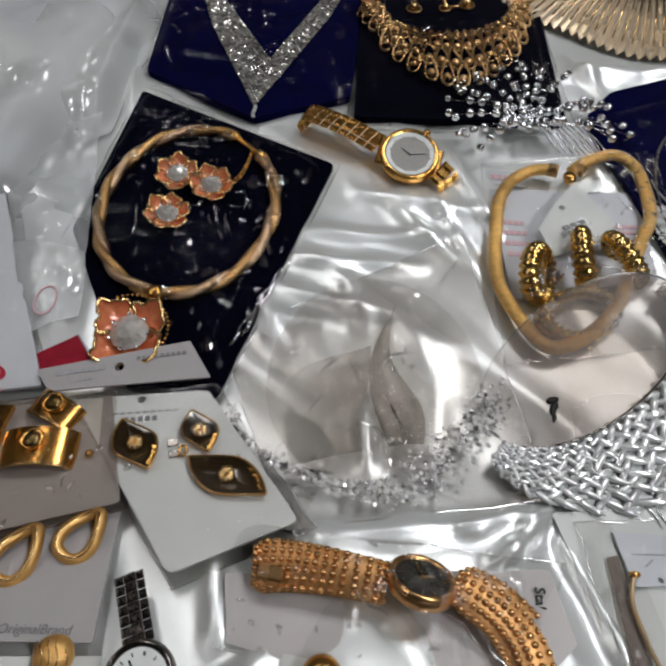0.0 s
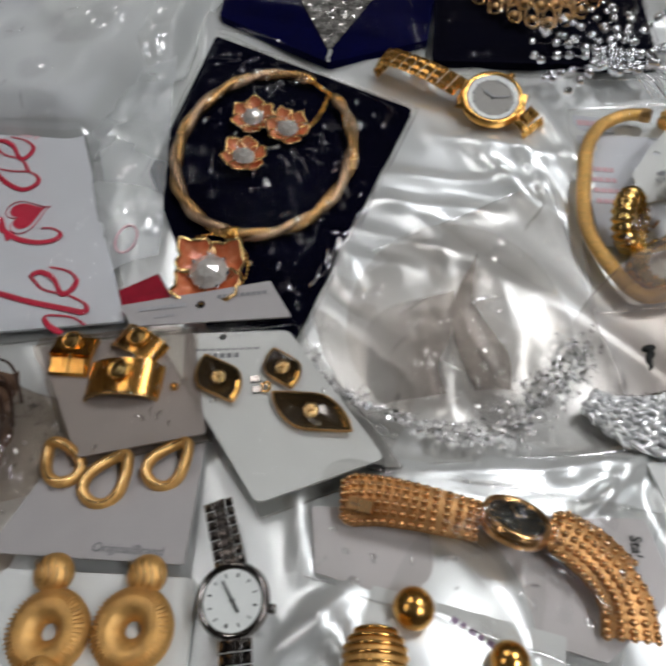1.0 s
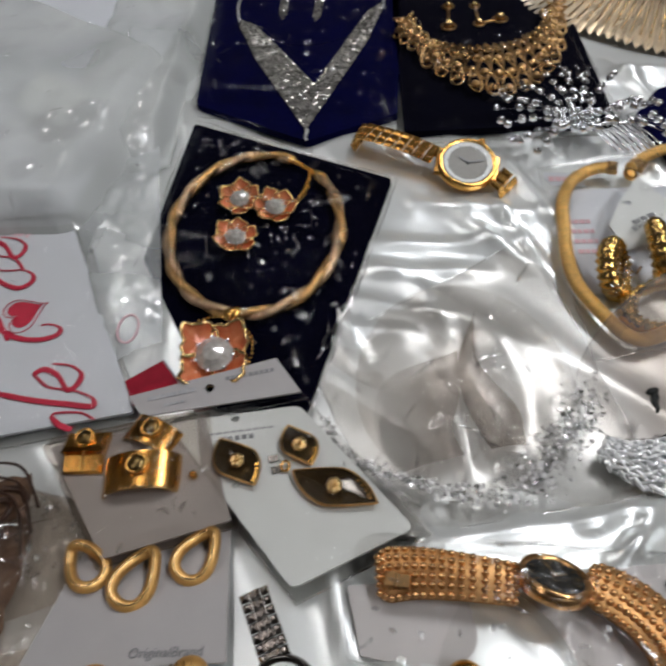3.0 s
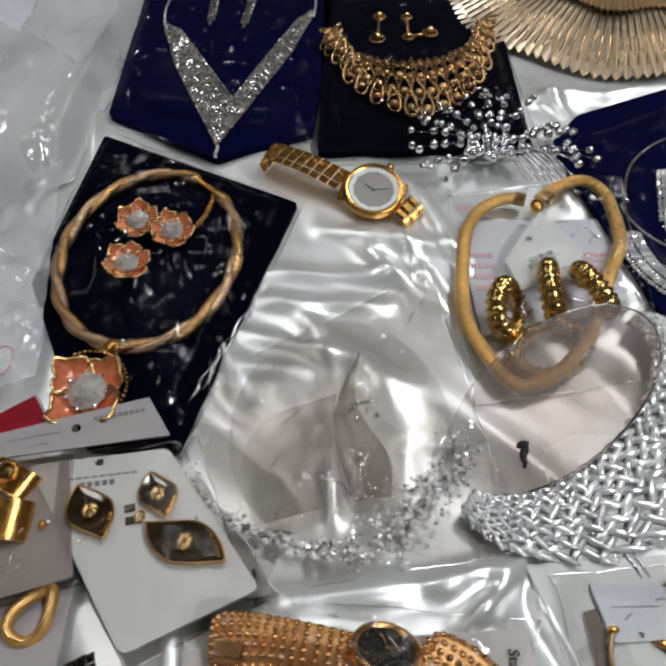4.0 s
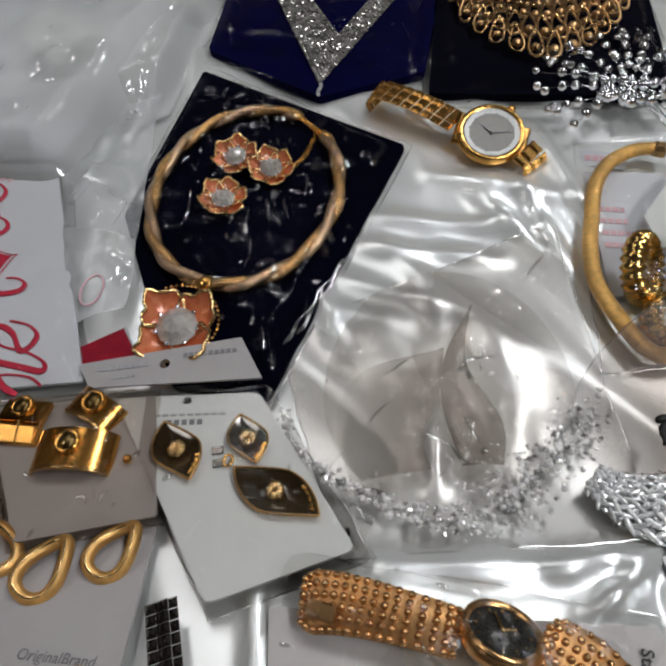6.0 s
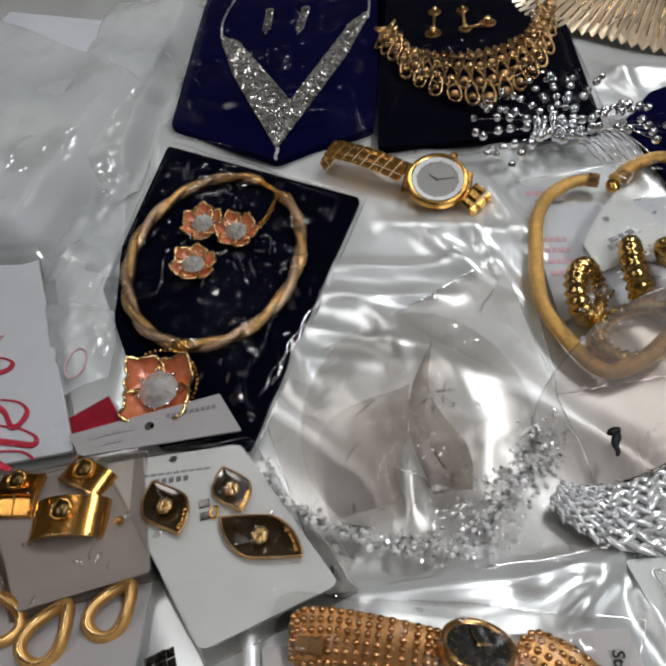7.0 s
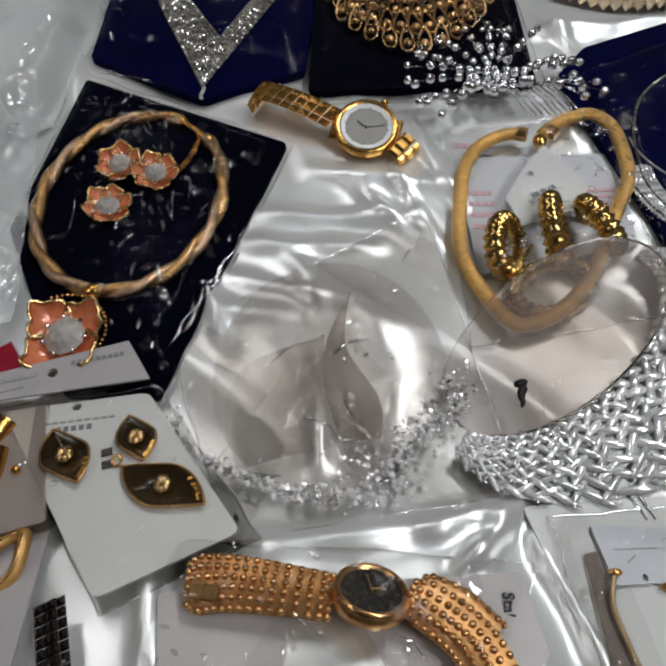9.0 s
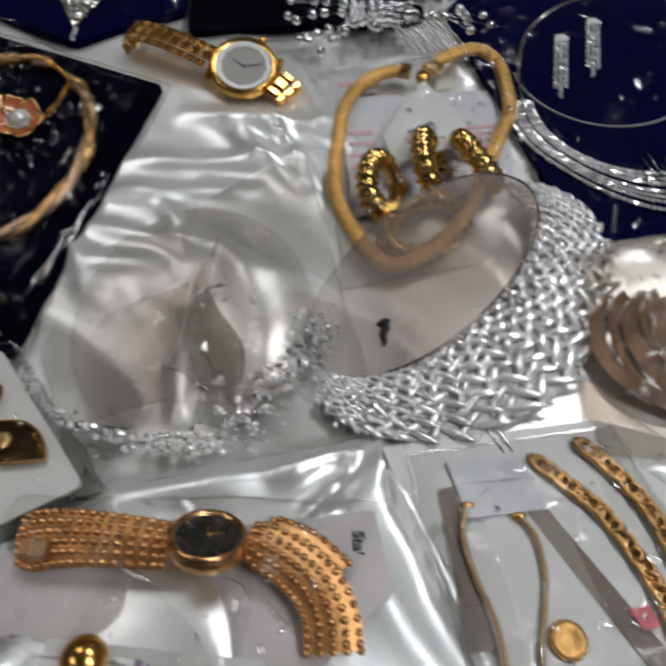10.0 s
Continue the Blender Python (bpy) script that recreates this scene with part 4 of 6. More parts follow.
# ---------------------------------------------------------------- pleated golden fan
def pleated_fan():
    c = Vector((0.247, 0.553, 0))
    t = thing("pleated_fan", "champagne gold pleated fan-shaped clutch lying on the satin", "clutch bag", at(c.x, c.y, 0))
    n = 58

    def tier(r0, r1, z0, z1, wave, drop):
        s = Shape()
        a0, a1 = radians(188), radians(352)
        rows = 7
        pts, faces = [], []
        for j in range(rows + 1):
            k = j / rows
            for i in range(4 * n + 1):
                a = a0 + (a1 - a0) * i / (4 * n)
                ph = (i % 4) / 4
                fold = abs(2 * ph - 1) * 2 - 1
                r = r0 + (r1 - r0) * k + (0.004 * math.sin(a * 9) if k == 1 else 0)
                p = c + Vector((math.cos(a) * r, math.sin(a) * r * 1.02, 0))
                z = z0 + (z1 - z0) * k ** 1.4 + wave * fold * (0.25 + 0.75 * k)
                pts.append(at(p.x, p.y, z))
        w = 4 * n + 1
        for j in range(rows):
            for i in range(4 * n):
                faces.append((j * w + i, j * w + i + 1, (j + 1) * w + i + 1, (j + 1) * w + i))
        return s.put(pts, faces)

    part("outer_pleats", tier(0.045, 0.139, 0.020, 0.0055, 0.0021, 0), CHAMPAGNE_PALE, t, "pale champagne outer pleats", smooth=False)
    part("inner_pleats", tier(0.010, 0.082, 0.026, 0.0205, 0.0012, 0), CHAMPAGNE, t, "deeper gold inner pleats", smooth=False)
    for i in range(n):
        a = radians(188) + radians(164) * (i + 0.5) / n
        pa = c + Vector((math.cos(a), math.sin(a) * 1.02, 0)) * 0.084
        pb = c + Vector((math.cos(a), math.sin(a) * 1.02, 0)) * (0.132 + 0.004 * math.sin(a * 9))
        part("rib_wire", Shape().tube([at(pa.x, pa.y, 0.0205), at(pa.x * 0.5 + pb.x * 0.5, pa.y * 0.5 + pb.y * 0.5, 0.0165), at(pb.x, pb.y, 0.0095)], 0.0006, 5), PALE_GOLD, t)


pleated_fan()

# ---------------------------------------------------------------- navy card with the strand necklace
strand_card, strand_plane = card("strand_card", "navy velvet card with a many-stranded rhinestone necklace", [(0.150, 0.3505), (0.172, 0.3755), (0.315, 0.425), (0.335, 0.205), (0.212, 0.184), (0.1755, 0.1815)], 0.005, NAVY, h=0.0058, soft=0.003)


def strand_necklace():
    c = Vector((0.2200, 0.2640, 0))
    t = thing("strand_necklace", "silver necklace of many rhinestone strands on navy velvet", "necklace", (c.x, c.y, strand_plane(c.x, c.y)))
    rnd = random.Random(2)
    for k in range(7):
        s = Shape()
        n = 84
        for i in range(n):
            u = i / (n - 1)
            a = radians(172 + 176 * u)
            r = 0.0445 + 0.0020 * k + (0.004 + 0.0026 * k) * smoothstep((u - 0.25) / 0.5) - 0.006 * smoothstep((u - 0.75) / 0.25)
            x, y = c.x + r * math.cos(a), c.y + r * math.sin(a)
            s.gem((x, y, strand_plane(x, y) + 0.001 + 0.0005 * (k % 3)), 0.00120, (rnd.uniform(-0.4, 0.4), rnd.uniform(-0.5, 0.2), 1), 6, rnd.random())
        part("strand", s, CRYSTAL, t, smooth=False)
    up = Shape()
    for i, p in enumerate(curve([(0.172, 0.268, 0), (0.1765, 0.296, 0), (0.190, 0.326, 0), (0.215, 0.346, 0), (0.245, 0.352, 0)], 18)):
        up.gem((p.x, p.y, strand_plane(p.x, p.y) + 0.0005), 0.0009, (0, 0, 1), 6, i)
    part("neck_chain", up, CRYSTAL_WARM, t, smooth=False)
    tassel = Shape()
    for i in range(9):
        x, y = 0.213 + 0.0032 * i, 0.208 + 0.0035 * (i % 3)
        tassel.tube([(x, y, strand_plane(x, y) + 0.002), (x - 0.003, y + 0.012, strand_plane(x, y) + 0.004)], 0.0005, 5)
    part("tassel_pins", tassel, SILVER, t)


strand_necklace()
drop_earring("drop_earring", "three-row rhinestone drop earring on a navy card", (0.2040, 0.3150), (0.1905, 0.2705), strand_plane, 3, CRYSTAL, "earrings on the strand card", 0.0013)
drop_earring("drop_earring", "three-row rhinestone drop earring on a navy card", (0.2245, 0.3260), (0.2105, 0.2830), strand_plane, 3, CRYSTAL, "earrings on the strand card", 0.0013)
circle = [(0.2190 + 0.0455 * math.cos(a * math.pi / 24), 0.2940 + 0.0455 * math.sin(a * math.pi / 24), strand_plane(0.22, 0.29) + 0.0002) for a in range(24, 49)]
part("round_crease", Shape().tube(circle, 0.0005, 5), PALE_PRINT, strand_card)
bag("clear_bag", "clear plastic bag round the navy strand card", [(0.172, 0.176), (0.34, 0.20), (0.32, 0.432), (0.148, 0.356)], 0.012, FILM, 17.0, 0.001, 0.035, 50)


# ---------------------------------------------------------------- silver bead hairpiece
def hairpiece():
    c = at(0.1105, 0.3405, 0.012)
    t = thing("hair_comb", "silver wired bead hair comb lying across two cards", "hair ornament", (c.x, c.y, c.z - 0.008))
    rnd = random.Random(21)
    sizes = [ball_mesh("silver_bead", r, SILVER) for r in (0.0023, 0.0025, 0.0027)]
    for i in range(13):
        a = radians(-14 + 232 * i / 12 + rnd.uniform(-3, 3))
        reach = rnd.uniform(0.039, 0.047)
        e = Vector((c.x + reach * math.cos(a), c.y + reach * 1.16 * math.sin(a), c.z + rnd.uniform(-0.003, 0.005)))
        line = curve([c, c.lerp(e, 0.5) + Vector((rnd.uniform(-0.002, 0.002), rnd.uniform(-0.002, 0.002), 0.003)), e], 8)
        part("wire", Shape().tube(line, 0.00014, 4), SILVER, t)
        for k in (0.36, 0.52, 0.68, 0.84):
            p = line[int((len(line) - 1) * min(1.0, k + rnd.uniform(-0.05, 0.05)))]
            piece("silver_bead", rnd.choice(sizes), p + Vector((0, 0, 0.0008)), t)
        for k in range(1 + i % 3):
            q = a + k * 2.1
            piece("silver_bead", sizes[0], e + Vector((0.0026 * math.cos(q), 0.0026 * math.sin(q), rnd.uniform(0, 0.002))), t)
    for i in range(20):
        a = i * 2.4
        r = 0.0026 * math.sqrt(i) * 1.15
        piece("silver_bead", rnd.choice(sizes), c + Vector((r * math.cos(a), r * math.sin(a), rnd.uniform(0, 0.003))), t)
    for x, y in ((0.157, 0.335), (0.166, 0.333), (0.168, 0.325), (0.157, 0.322), (0.1555, 0.341)):
        piece("silver_bead", sizes[1], at(x, y, 0.012), t)
        part("wire", Shape().tube([at(x, y, 0.012), at(0.140, 0.338, 0.014)], 0.00022, 4), SILVER, t)
    spine = [at(0.114 + 0.004 * k, 0.3375 - 0.0005 * k, 0.012) for k in range(8)]
    part("comb_spine", Shape().tube(spine, 0.0010, 6), SILVER, t)
    for k in range(9):
        p = spine[0].lerp(spine[-1], k / 8)
        part("comb_tooth", Shape().tube([p, p + Vector((0.006, -0.010, -0.001)), p + Vector((0.0125, -0.0225, -0.004))], 0.00045, 5), SILVER, t)


hairpiece()


# ---------------------------------------------------------------- watches
def watch_case(t, c, turn, r, metal, face, mark, pointers_at, crown_at):
    """Case, bezel, dial with marks and pointers, glass and crown; turn tilts the dial."""
    m3 = turn.to_3x3()
    put = lambda x, y, z: c + m3 @ Vector((x, y, z))
    case = part("case", Shape().lathe(c, [(0.0, -0.0034), (r * 0.92, -0.0034), (r * 1.10, -0.0022), (r * 1.14, 0.0004), (r * 1.06, 0.0020), (r * 0.98, 0.0027), (r * 0.90, 0.0020), (r * 0.88, 0.0014)], 40, turn), metal, t)
    part("bezel", Shape().lathe(c, [(r * 0.90, 0.0021), (r * 0.99, 0.0032), (r * 1.08, 0.0028), (r * 1.10, 0.0018)], 40, turn), metal, case)
    dial = part("dial", Shape().lathe(c, [(0.0, 0.00165), (r * 0.72, 0.0017), (r * 0.9, 0.0019)], 40, turn), face, t)
    marks = Shape()
    for i in range(12):
        a = i * math.pi / 6
        marks.box(put(r * 0.72 * math.cos(a), r * 0.72 * math.sin(a), 0.0021), (r * 0.12, r * (0.06 if i % 3 == 0 else 0.035), 0.0003), turn @ Matrix.Rotation(a, 4, "Z"))
    part("hour_marks", marks, mark, dial, smooth=False)
    for name, a, length, w in (("hour_pointer", pointers_at[0], 0.42, 0.08), ("minute_pointer", pointers_at[1], 0.66, 0.055)):
        part(name, Shape().box(put(r * length * 0.45 * math.cos(a), r * length * 0.45 * math.sin(a), 0.0024), (r * length, r * w, 0.0003), turn @ Matrix.Rotation(a, 4, "Z")), mark, dial, smooth=False)
    part("pivot", Shape().lathe(c, [(0.0, 0.0029), (r * 0.06, 0.0028), (r * 0.06, 0.0020)], 10, turn), mark, dial)
    part("glass", Shape().lathe(c, [(0.0, 0.0034), (r * 0.6, 0.0033), (r * 0.90, 0.0029)], 40, turn), GLASS, t)
    cr = Matrix.Rotation(crown_at, 4, "Z")
    part("crown", Shape().lathe(c + m3 @ (cr.to_3x3() @ Vector((r * 1.22, 0, 0))), [(0.0, -r * 0.1), (r * 0.13, -r * 0.1), (r * 0.15, 0), (r * 0.13, r * 0.1), (0.0, r * 0.1)], 12, turn @ cr @ Matrix.Rotation(radians(90), 4, "Y")), metal, t)


def bracelet(t, path, width, metal, columns=(0.30, 0.40, 0.30), gap=0.93, thick=0.0026):
    """Links along a path of points, each of three columns."""
    path = [Vector(p) for p in path]
    for a, b in zip(path, path[1:]):
        d = b - a
        x = d.normalized()
        side = Vector((0, 0, 1)).cross(x).normalized()
        up = x.cross(side)
        m = Matrix((x, side, up)).transposed().to_4x4()
        s = Shape()
        off = -width / 2
        for k, w in enumerate(columns):
            cw = w * width
            s.box((a + b) / 2 + side * (off + cw / 2) + up * (0.0003 if k % 2 else 0), (d.length * gap, cw * 0.95, thick), m, 0.00115)
            off += cw
        part("link", s, metal, t, smooth=False)


def gold_watch():
    c = at(0.0388, 0.3095, 0.0115)
    t = thing("gold_watch", "gold wristwatch with a silvery dial lying on white satin", "watch", (c.x, c.y, c.z - 0.0115))
    turn = Matrix.Rotation(radians(-16), 4, "Z") @ Matrix.Rotation(radians(15), 4, "X") @ Matrix.Rotation(radians(7), 4, "Y")
    watch_case(t, c, turn, 0.0152, GOLD, DIAL, PALE_PRINT, (radians(150), radians(20)), radians(70))
    part("inner_ring", Shape().lathe(c, [(0.0138, 0.0026), (0.0128, 0.0022), (0.0112, 0.0020)], 40, turn), DIAL_WHITE, t)
    a, b = at(0.0225, 0.3185, 0.0125), at(-0.0185, 0.3475, 0.0135)
    pts = [a.lerp(b, i / 8) + Vector((0, 0, 0.002 * math.sin(i / 8 * math.pi))) for i in range(9)]
    bracelet(t, pts, 0.0165, GOLD)
    bracelet(t, [b, b + Vector((-0.0035, 0.0015, -0.005)), b + Vector((-0.001, 0.0, -0.0105))], 0.0165, GOLD)
    bracelet(t, [at(0.0535, 0.2995, 0.0105), at(0.0590, 0.2950, 0.0075), at(0.0605, 0.2935, 0.003)], 0.0175, GOLD)
    for sx in (-1, 1):
        part("lug", Shape().box(c + turn.to_3x3() @ Vector((sx * 0.0155, 0, -0.0010)), (0.006, 0.0185, 0.0035), turn, 0.0012), GOLD, t, smooth=False)


gold_watch()


def silver_watch():
    c = at(-0.0640, 0.0478, 0.0125)
    t = thing("steel_watch", "small steel wristwatch with a white dial and a link bracelet", "watch", (c.x, c.y, c.z - 0.012))
    turn = Matrix.Rotation(radians(-8), 4, "Z") @ Matrix.Rotation(radians(4), 4, "X")
    watch_case(t, c, turn, 0.0098, STEEL, DIAL_WHITE, BLACK, (radians(-48), radians(132)), radians(0))
    a, b = at(-0.0664, 0.0575, 0.0125), at(-0.0752, 0.0800, 0.0125)
    bracelet(t, [a.lerp(b, i / 7) for i in range(8)], 0.0098, STEEL, (0.28, 0.2, 0.2, 0.32), 0.9)
    a, b = at(-0.0618, 0.0375, 0.0125), at(-0.0575, 0.010, 0.012)
    bracelet(t, [a.lerp(b, i / 8) for i in range(9)], 0.0098, STEEL, (0.28, 0.2, 0.2, 0.32), 0.9)


silver_watch()


# ---------------------------------------------------------------- heart bangle in its bag
hb_plane = lambda x, y: ground(x, y) + 0.003
label_card, lc_plane = card("printed_card", "white card printed with pale pink lines inside a bag", [(0.083, 0.292, 0.0022), (0.166, 0.287, 0.0022), (0.158, 0.225, 0.0022), (0.083, 0.214, 0.0022)], 0.0012, PAPER, soft=0.001)
for i in range(5):
    bars(label_card, lc_plane, (0.136, 0.262 - 0.0042 * i), (1, -0.04), [0.022 - 0.003 * (i % 3)], 0.0022, PINK_PRINT)
for i in range(4):
    bars(label_card, lc_plane, (0.0855, 0.266 - 0.0075 * i), (1, -0.1), [0.003, 0.0025, 0.003, 0.002], 0.003, PINK_PRINT)
tip_card, tip_plane = card("printed_slip", "small white slip with pink print by the bangle", [(0.084, 0.309, 0.0018), (0.106, 0.305, 0.0018), (0.104, 0.294, 0.0018), (0.083, 0.297, 0.0018)], 0.0008, PAPER, soft=0.001)
bars(tip_card, tip_plane, (0.0855, 0.3025), (1, -0.15), [0.003, 0.003, 0.002, 0.003], 0.004, PINK_PRINT)


def heart_bangle():
    t = thing("heart_bangle", "gold wire-mesh bangle bent into a heart shape", "bracelet", (0.12, 0.25, ground(0.12, 0.25) + 0.003))
    ctrl = [(0.130, 0.3000), (0.141, 0.3085), (0.157, 0.3135), (0.166, 0.3040), (0.167, 0.2870), (0.164, 0.2650), (0.156, 0.2500), (0.146, 0.2330), (0.131, 0.2060), (0.112, 0.1880), (0.097, 0.1820), (0.089, 0.1860), (0.082, 0.2000), (0.0765, 0.2170), (0.0765, 0.2340), (0.080, 0.2540), (0.0855, 0.2770), (0.095, 0.2930), (0.109, 0.3015), (0.121, 0.3015)]
    pts = curve([at(x, y, 0.0072) for x, y in ctrl], 8)
    part("mesh_tube", Shape().tube(pts, 0.0035, 14, flat=0.85), MESH_GOLD, t)
    for x, y, a in ((0.119, 0.3005, -20), (0.1345, 0.3005, 45)):
        part("end_cap", Shape().box(at(x, y, 0.0078), (0.0062, 0.0072, 0.0066), Matrix.Rotation(radians(a), 4, "Z"), 0.0018), ANTIQUE_GOLD, t, smooth=False)
    part("clasp", Shape().ball(at(0.127, 0.2935, 0.0085), 0.0036, 12, 8, (1, 1.4, 0.8)), GOLD, t)


heart_bangle()


def ribbed_hoop(x, y, turn_z, r, tall, tilt=62, stretch=1.15):
    t = thing("ribbed_hoop", "chunky ribbed gold hoop earring on a small tag", "earring", at(x, y, 0.004), "hoops inside the heart bangle")
    c = at(x, y, tall)
    m = Matrix.Rotation(radians(turn_z), 4, "Z") @ Matrix.Rotation(radians(tilt), 4, "X")
    s = Shape()
    n = 84
    ring = []
    pts, faces = [], []
    sides = 10
    for i in range(n):
        a = 2 * math.pi * i / n
        rr = 0.0050 * (1.0 + 0.16 * math.cos(a * 21)) * (0.72 + 0.28 * math.sin(a / 2))
        for j in range(sides):
            b = 2 * math.pi * j / sides
            pts.append(c + m.to_3x3() @ Vector(((r + rr * math.cos(b)) * math.cos(a), (r + rr * math.cos(b)) * math.sin(a) * stretch, rr * math.sin(b))))
    for i in range(n):
        for j in range(sides):
            k, l = (i + 1) % n, (j + 1) % sides
            faces.append((i * sides + j, k * sides + j, k * sides + l, i * sides + l))
    s.put(pts, faces)
    part("hoop", s, HOOP_GOLD, t)
    part("post", Shape().tube([c + m.to_3x3() @ Vector((0, r * 1.1, 0)), c + m.to_3x3() @ Vector((0, r * 1.1, 0.006))], 0.0005, 6), GOLD, t)


ribbed_hoop(0.0965, 0.224, 62, 0.0112, 0.0090, 58, 1.05)
ribbed_hoop(0.1200, 0.230, 80, 0.0125, 0.0100, 66, 1.20)
ribbed_hoop(0.1400, 0.233, 112, 0.0115, 0.0090, 62, 1.15)
# Wide flat ribbed ring added for the reflection below the three hoops.
ribbed_hoop(0.1120, 0.2010, 20, 0.0185, 0.0058, 8, 0.62)
tag, tag_plane = card("jewel_tag", "folded white paper tag with small dark lettering", [(0.125, 0.2830, 0.0150), (0.1395, 0.2520, 0.0145), (0.128, 0.2390, 0.0135), (0.104, 0.2320, 0.0130), (0.1000, 0.2500, 0.0130), (0.1120, 0.2680, 0.0145)], 0.0007, WHITE_CARD, soft=0.0008, holes=[(0.1145, 0.2640, 0.0017)], category="tag")
lettering("tag_word", "JEWELRY", GREY_PRINT, tag, (0.1105, 0.2435, tag_plane(0.1105, 0.2435) + 0.0009), (0.0165, 0.0065, 0), 0.0042)
bars(tag, tag_plane, (0.112, 0.2495), (0.0165, 0.0065), [0.004, 0.003, 0.004], 0.0028, GREY_PRINT, 0.001, 0.0004)
bag("clear_bag", "clear plastic bag round the heart bangle", [(0.073, 0.176), (0.165, 0.186), (0.1885, 0.3215), (0.082, 0.313)], 0.0165, FILM, 23.0, 0.0014, 0.017, 60, creases=130)


# ---------------------------------------------------------------- clear tiara shells with crystals
def crystal_ring():
    """A bagged headdress: a clear shallow shell with a crystal garland along its lower rim."""
    c = Vector((0.0130, 0.1660, 0))
    t = thing("crystal_garland", "clear plastic shell with a garland of clear crystals along its rim", "tiara", at(c.x, c.y, 0.001))
    rnd = random.Random(31)

    def rim(a, k=1.0):
        return Vector((c.x + 0.0485 * k * math.cos(a), c.y + (0.0515 if math.sin(a) < 0 else 0.060) * k * math.sin(a), 0))

    def shell(u, v):
        p = rim(2 * math.pi * u, 0.02 + 0.98 * v)
        lift = 0.009 * (1 - v ** 2) + 0.001 * crumple(p.x, p.y, 0.04, 40) * (1 - v)
        return at(p.x, p.y, 0.004 + lift)

    part("clear_shell", Shape().sheet(shell, 64, 20), FILM_SHELL, t)
    def between(left, right, h):
        a, b = curve([at(x, y, h) for x, y in left], 8), curve([at(x, y, h) for x, y in right], 8)

        def point(u, v):
            i = round(u * (len(a) - 1))
            return a[i].lerp(b[i], v) + Vector((0, 0, 0.0014 * (1 - (2 * v - 1) ** 2)))

        return Shape().sheet(point, len(a) - 1, 10)

    # Added tinted sheets draw the dark patches that the satin mirrors.
    part("reflection_patch", between(((0.0235, 0.205), (0.0125, 0.181), (0.0105, 0.159), (0.0170, 0.133)), ((0.0240, 0.205), (0.0205, 0.178), (0.0325, 0.152), (0.0315, 0.134)), 0.0070), FILM_REFLECTION, t, "greyish brown patch for the dark room mirrored in the satin")
    part("reflection_patch", between(((0.0110, 0.183), (-0.0200, 0.172), (-0.0290, 0.150), (-0.0220, 0.124)), ((0.0120, 0.183), (0.0090, 0.159), (0.0035, 0.145), (0.0060, 0.131)), 0.0075), FILM_PALE_REFLECTION, t, "pale greyish brown patch for the dark room mirrored in the satin")

    line = curve([at(x, y, 0.005) for x, y in ((-0.049, 0.153), (-0.046, 0.142), (-0.034, 0.129), (-0.021, 0.122), (-0.005, 0.114), (0.010, 0.111), (0.023, 0.112), (0.034, 0.119), (0.041, 0.129), (0.050, 0.138), (0.058, 0.144), (0.065, 0.156))], 20)
    gems, clear, glints = Shape(), Shape(), Shape()
    for i in range(620):
        u = rnd.random() ** 0.75
        q = line[int(u * (len(line) - 1))]
        wide = 0.0012 + 0.0036 * smoothstep((u - 0.30) / 0.3)
        q = q + Vector((rnd.gauss(0, wide), rnd.gauss(0, wide) + 0.4 * wide, rnd.random() * 0.005))
        up = Vector((rnd.uniform(-0.9, 0.9), rnd.uniform(-0.9, 0.9), 1)).normalized()
        pick = rnd.random()
        if pick < 0.30:
            glints.ball(q + Vector((0, 0, 0.001)), rnd.uniform(0.0006, 0.0014), 10, 8, (1, rnd.uniform(0.5, 1), 0.55))
        else:
            (gems if pick < 0.74 else clear).gem(q, rnd.uniform(0.0006, 0.0014), up, 6, rnd.random() * 3, 0.8)
    part("white_crystal", gems, GARLAND, t, smooth=False, kind="stuff")
    part("round_crystal", glints, clear_stone("round_crystal", 0.30, 0.08), t, kind="stuff")
    part("clear_crystal", clear, CLEAR_STONE, t, smooth=False, kind="stuff")
    wire = Shape()
    for k in range(3):
        wire.tube([p + Vector((0.0012 * math.sin(i * 0.5 + 2 * k), 0.0012 * math.cos(i * 0.4 + 2 * k), 0.0012 * k)) for i, p in enumerate(line)], 0.0003, 5)
    part("garland_wire", wire, CLEAR_STONE, t)


crystal_ring()
bag("clear_bag", "crumpled clear plastic bag round the crystal garland", [(-0.024, 0.098), (0.080, 0.112), (0.064, 0.258), (-0.058, 0.192)], 0.0165, FILM_SOFT, 29.0, 0.0026, 0.036, 80, seam=0.42, creases=44)


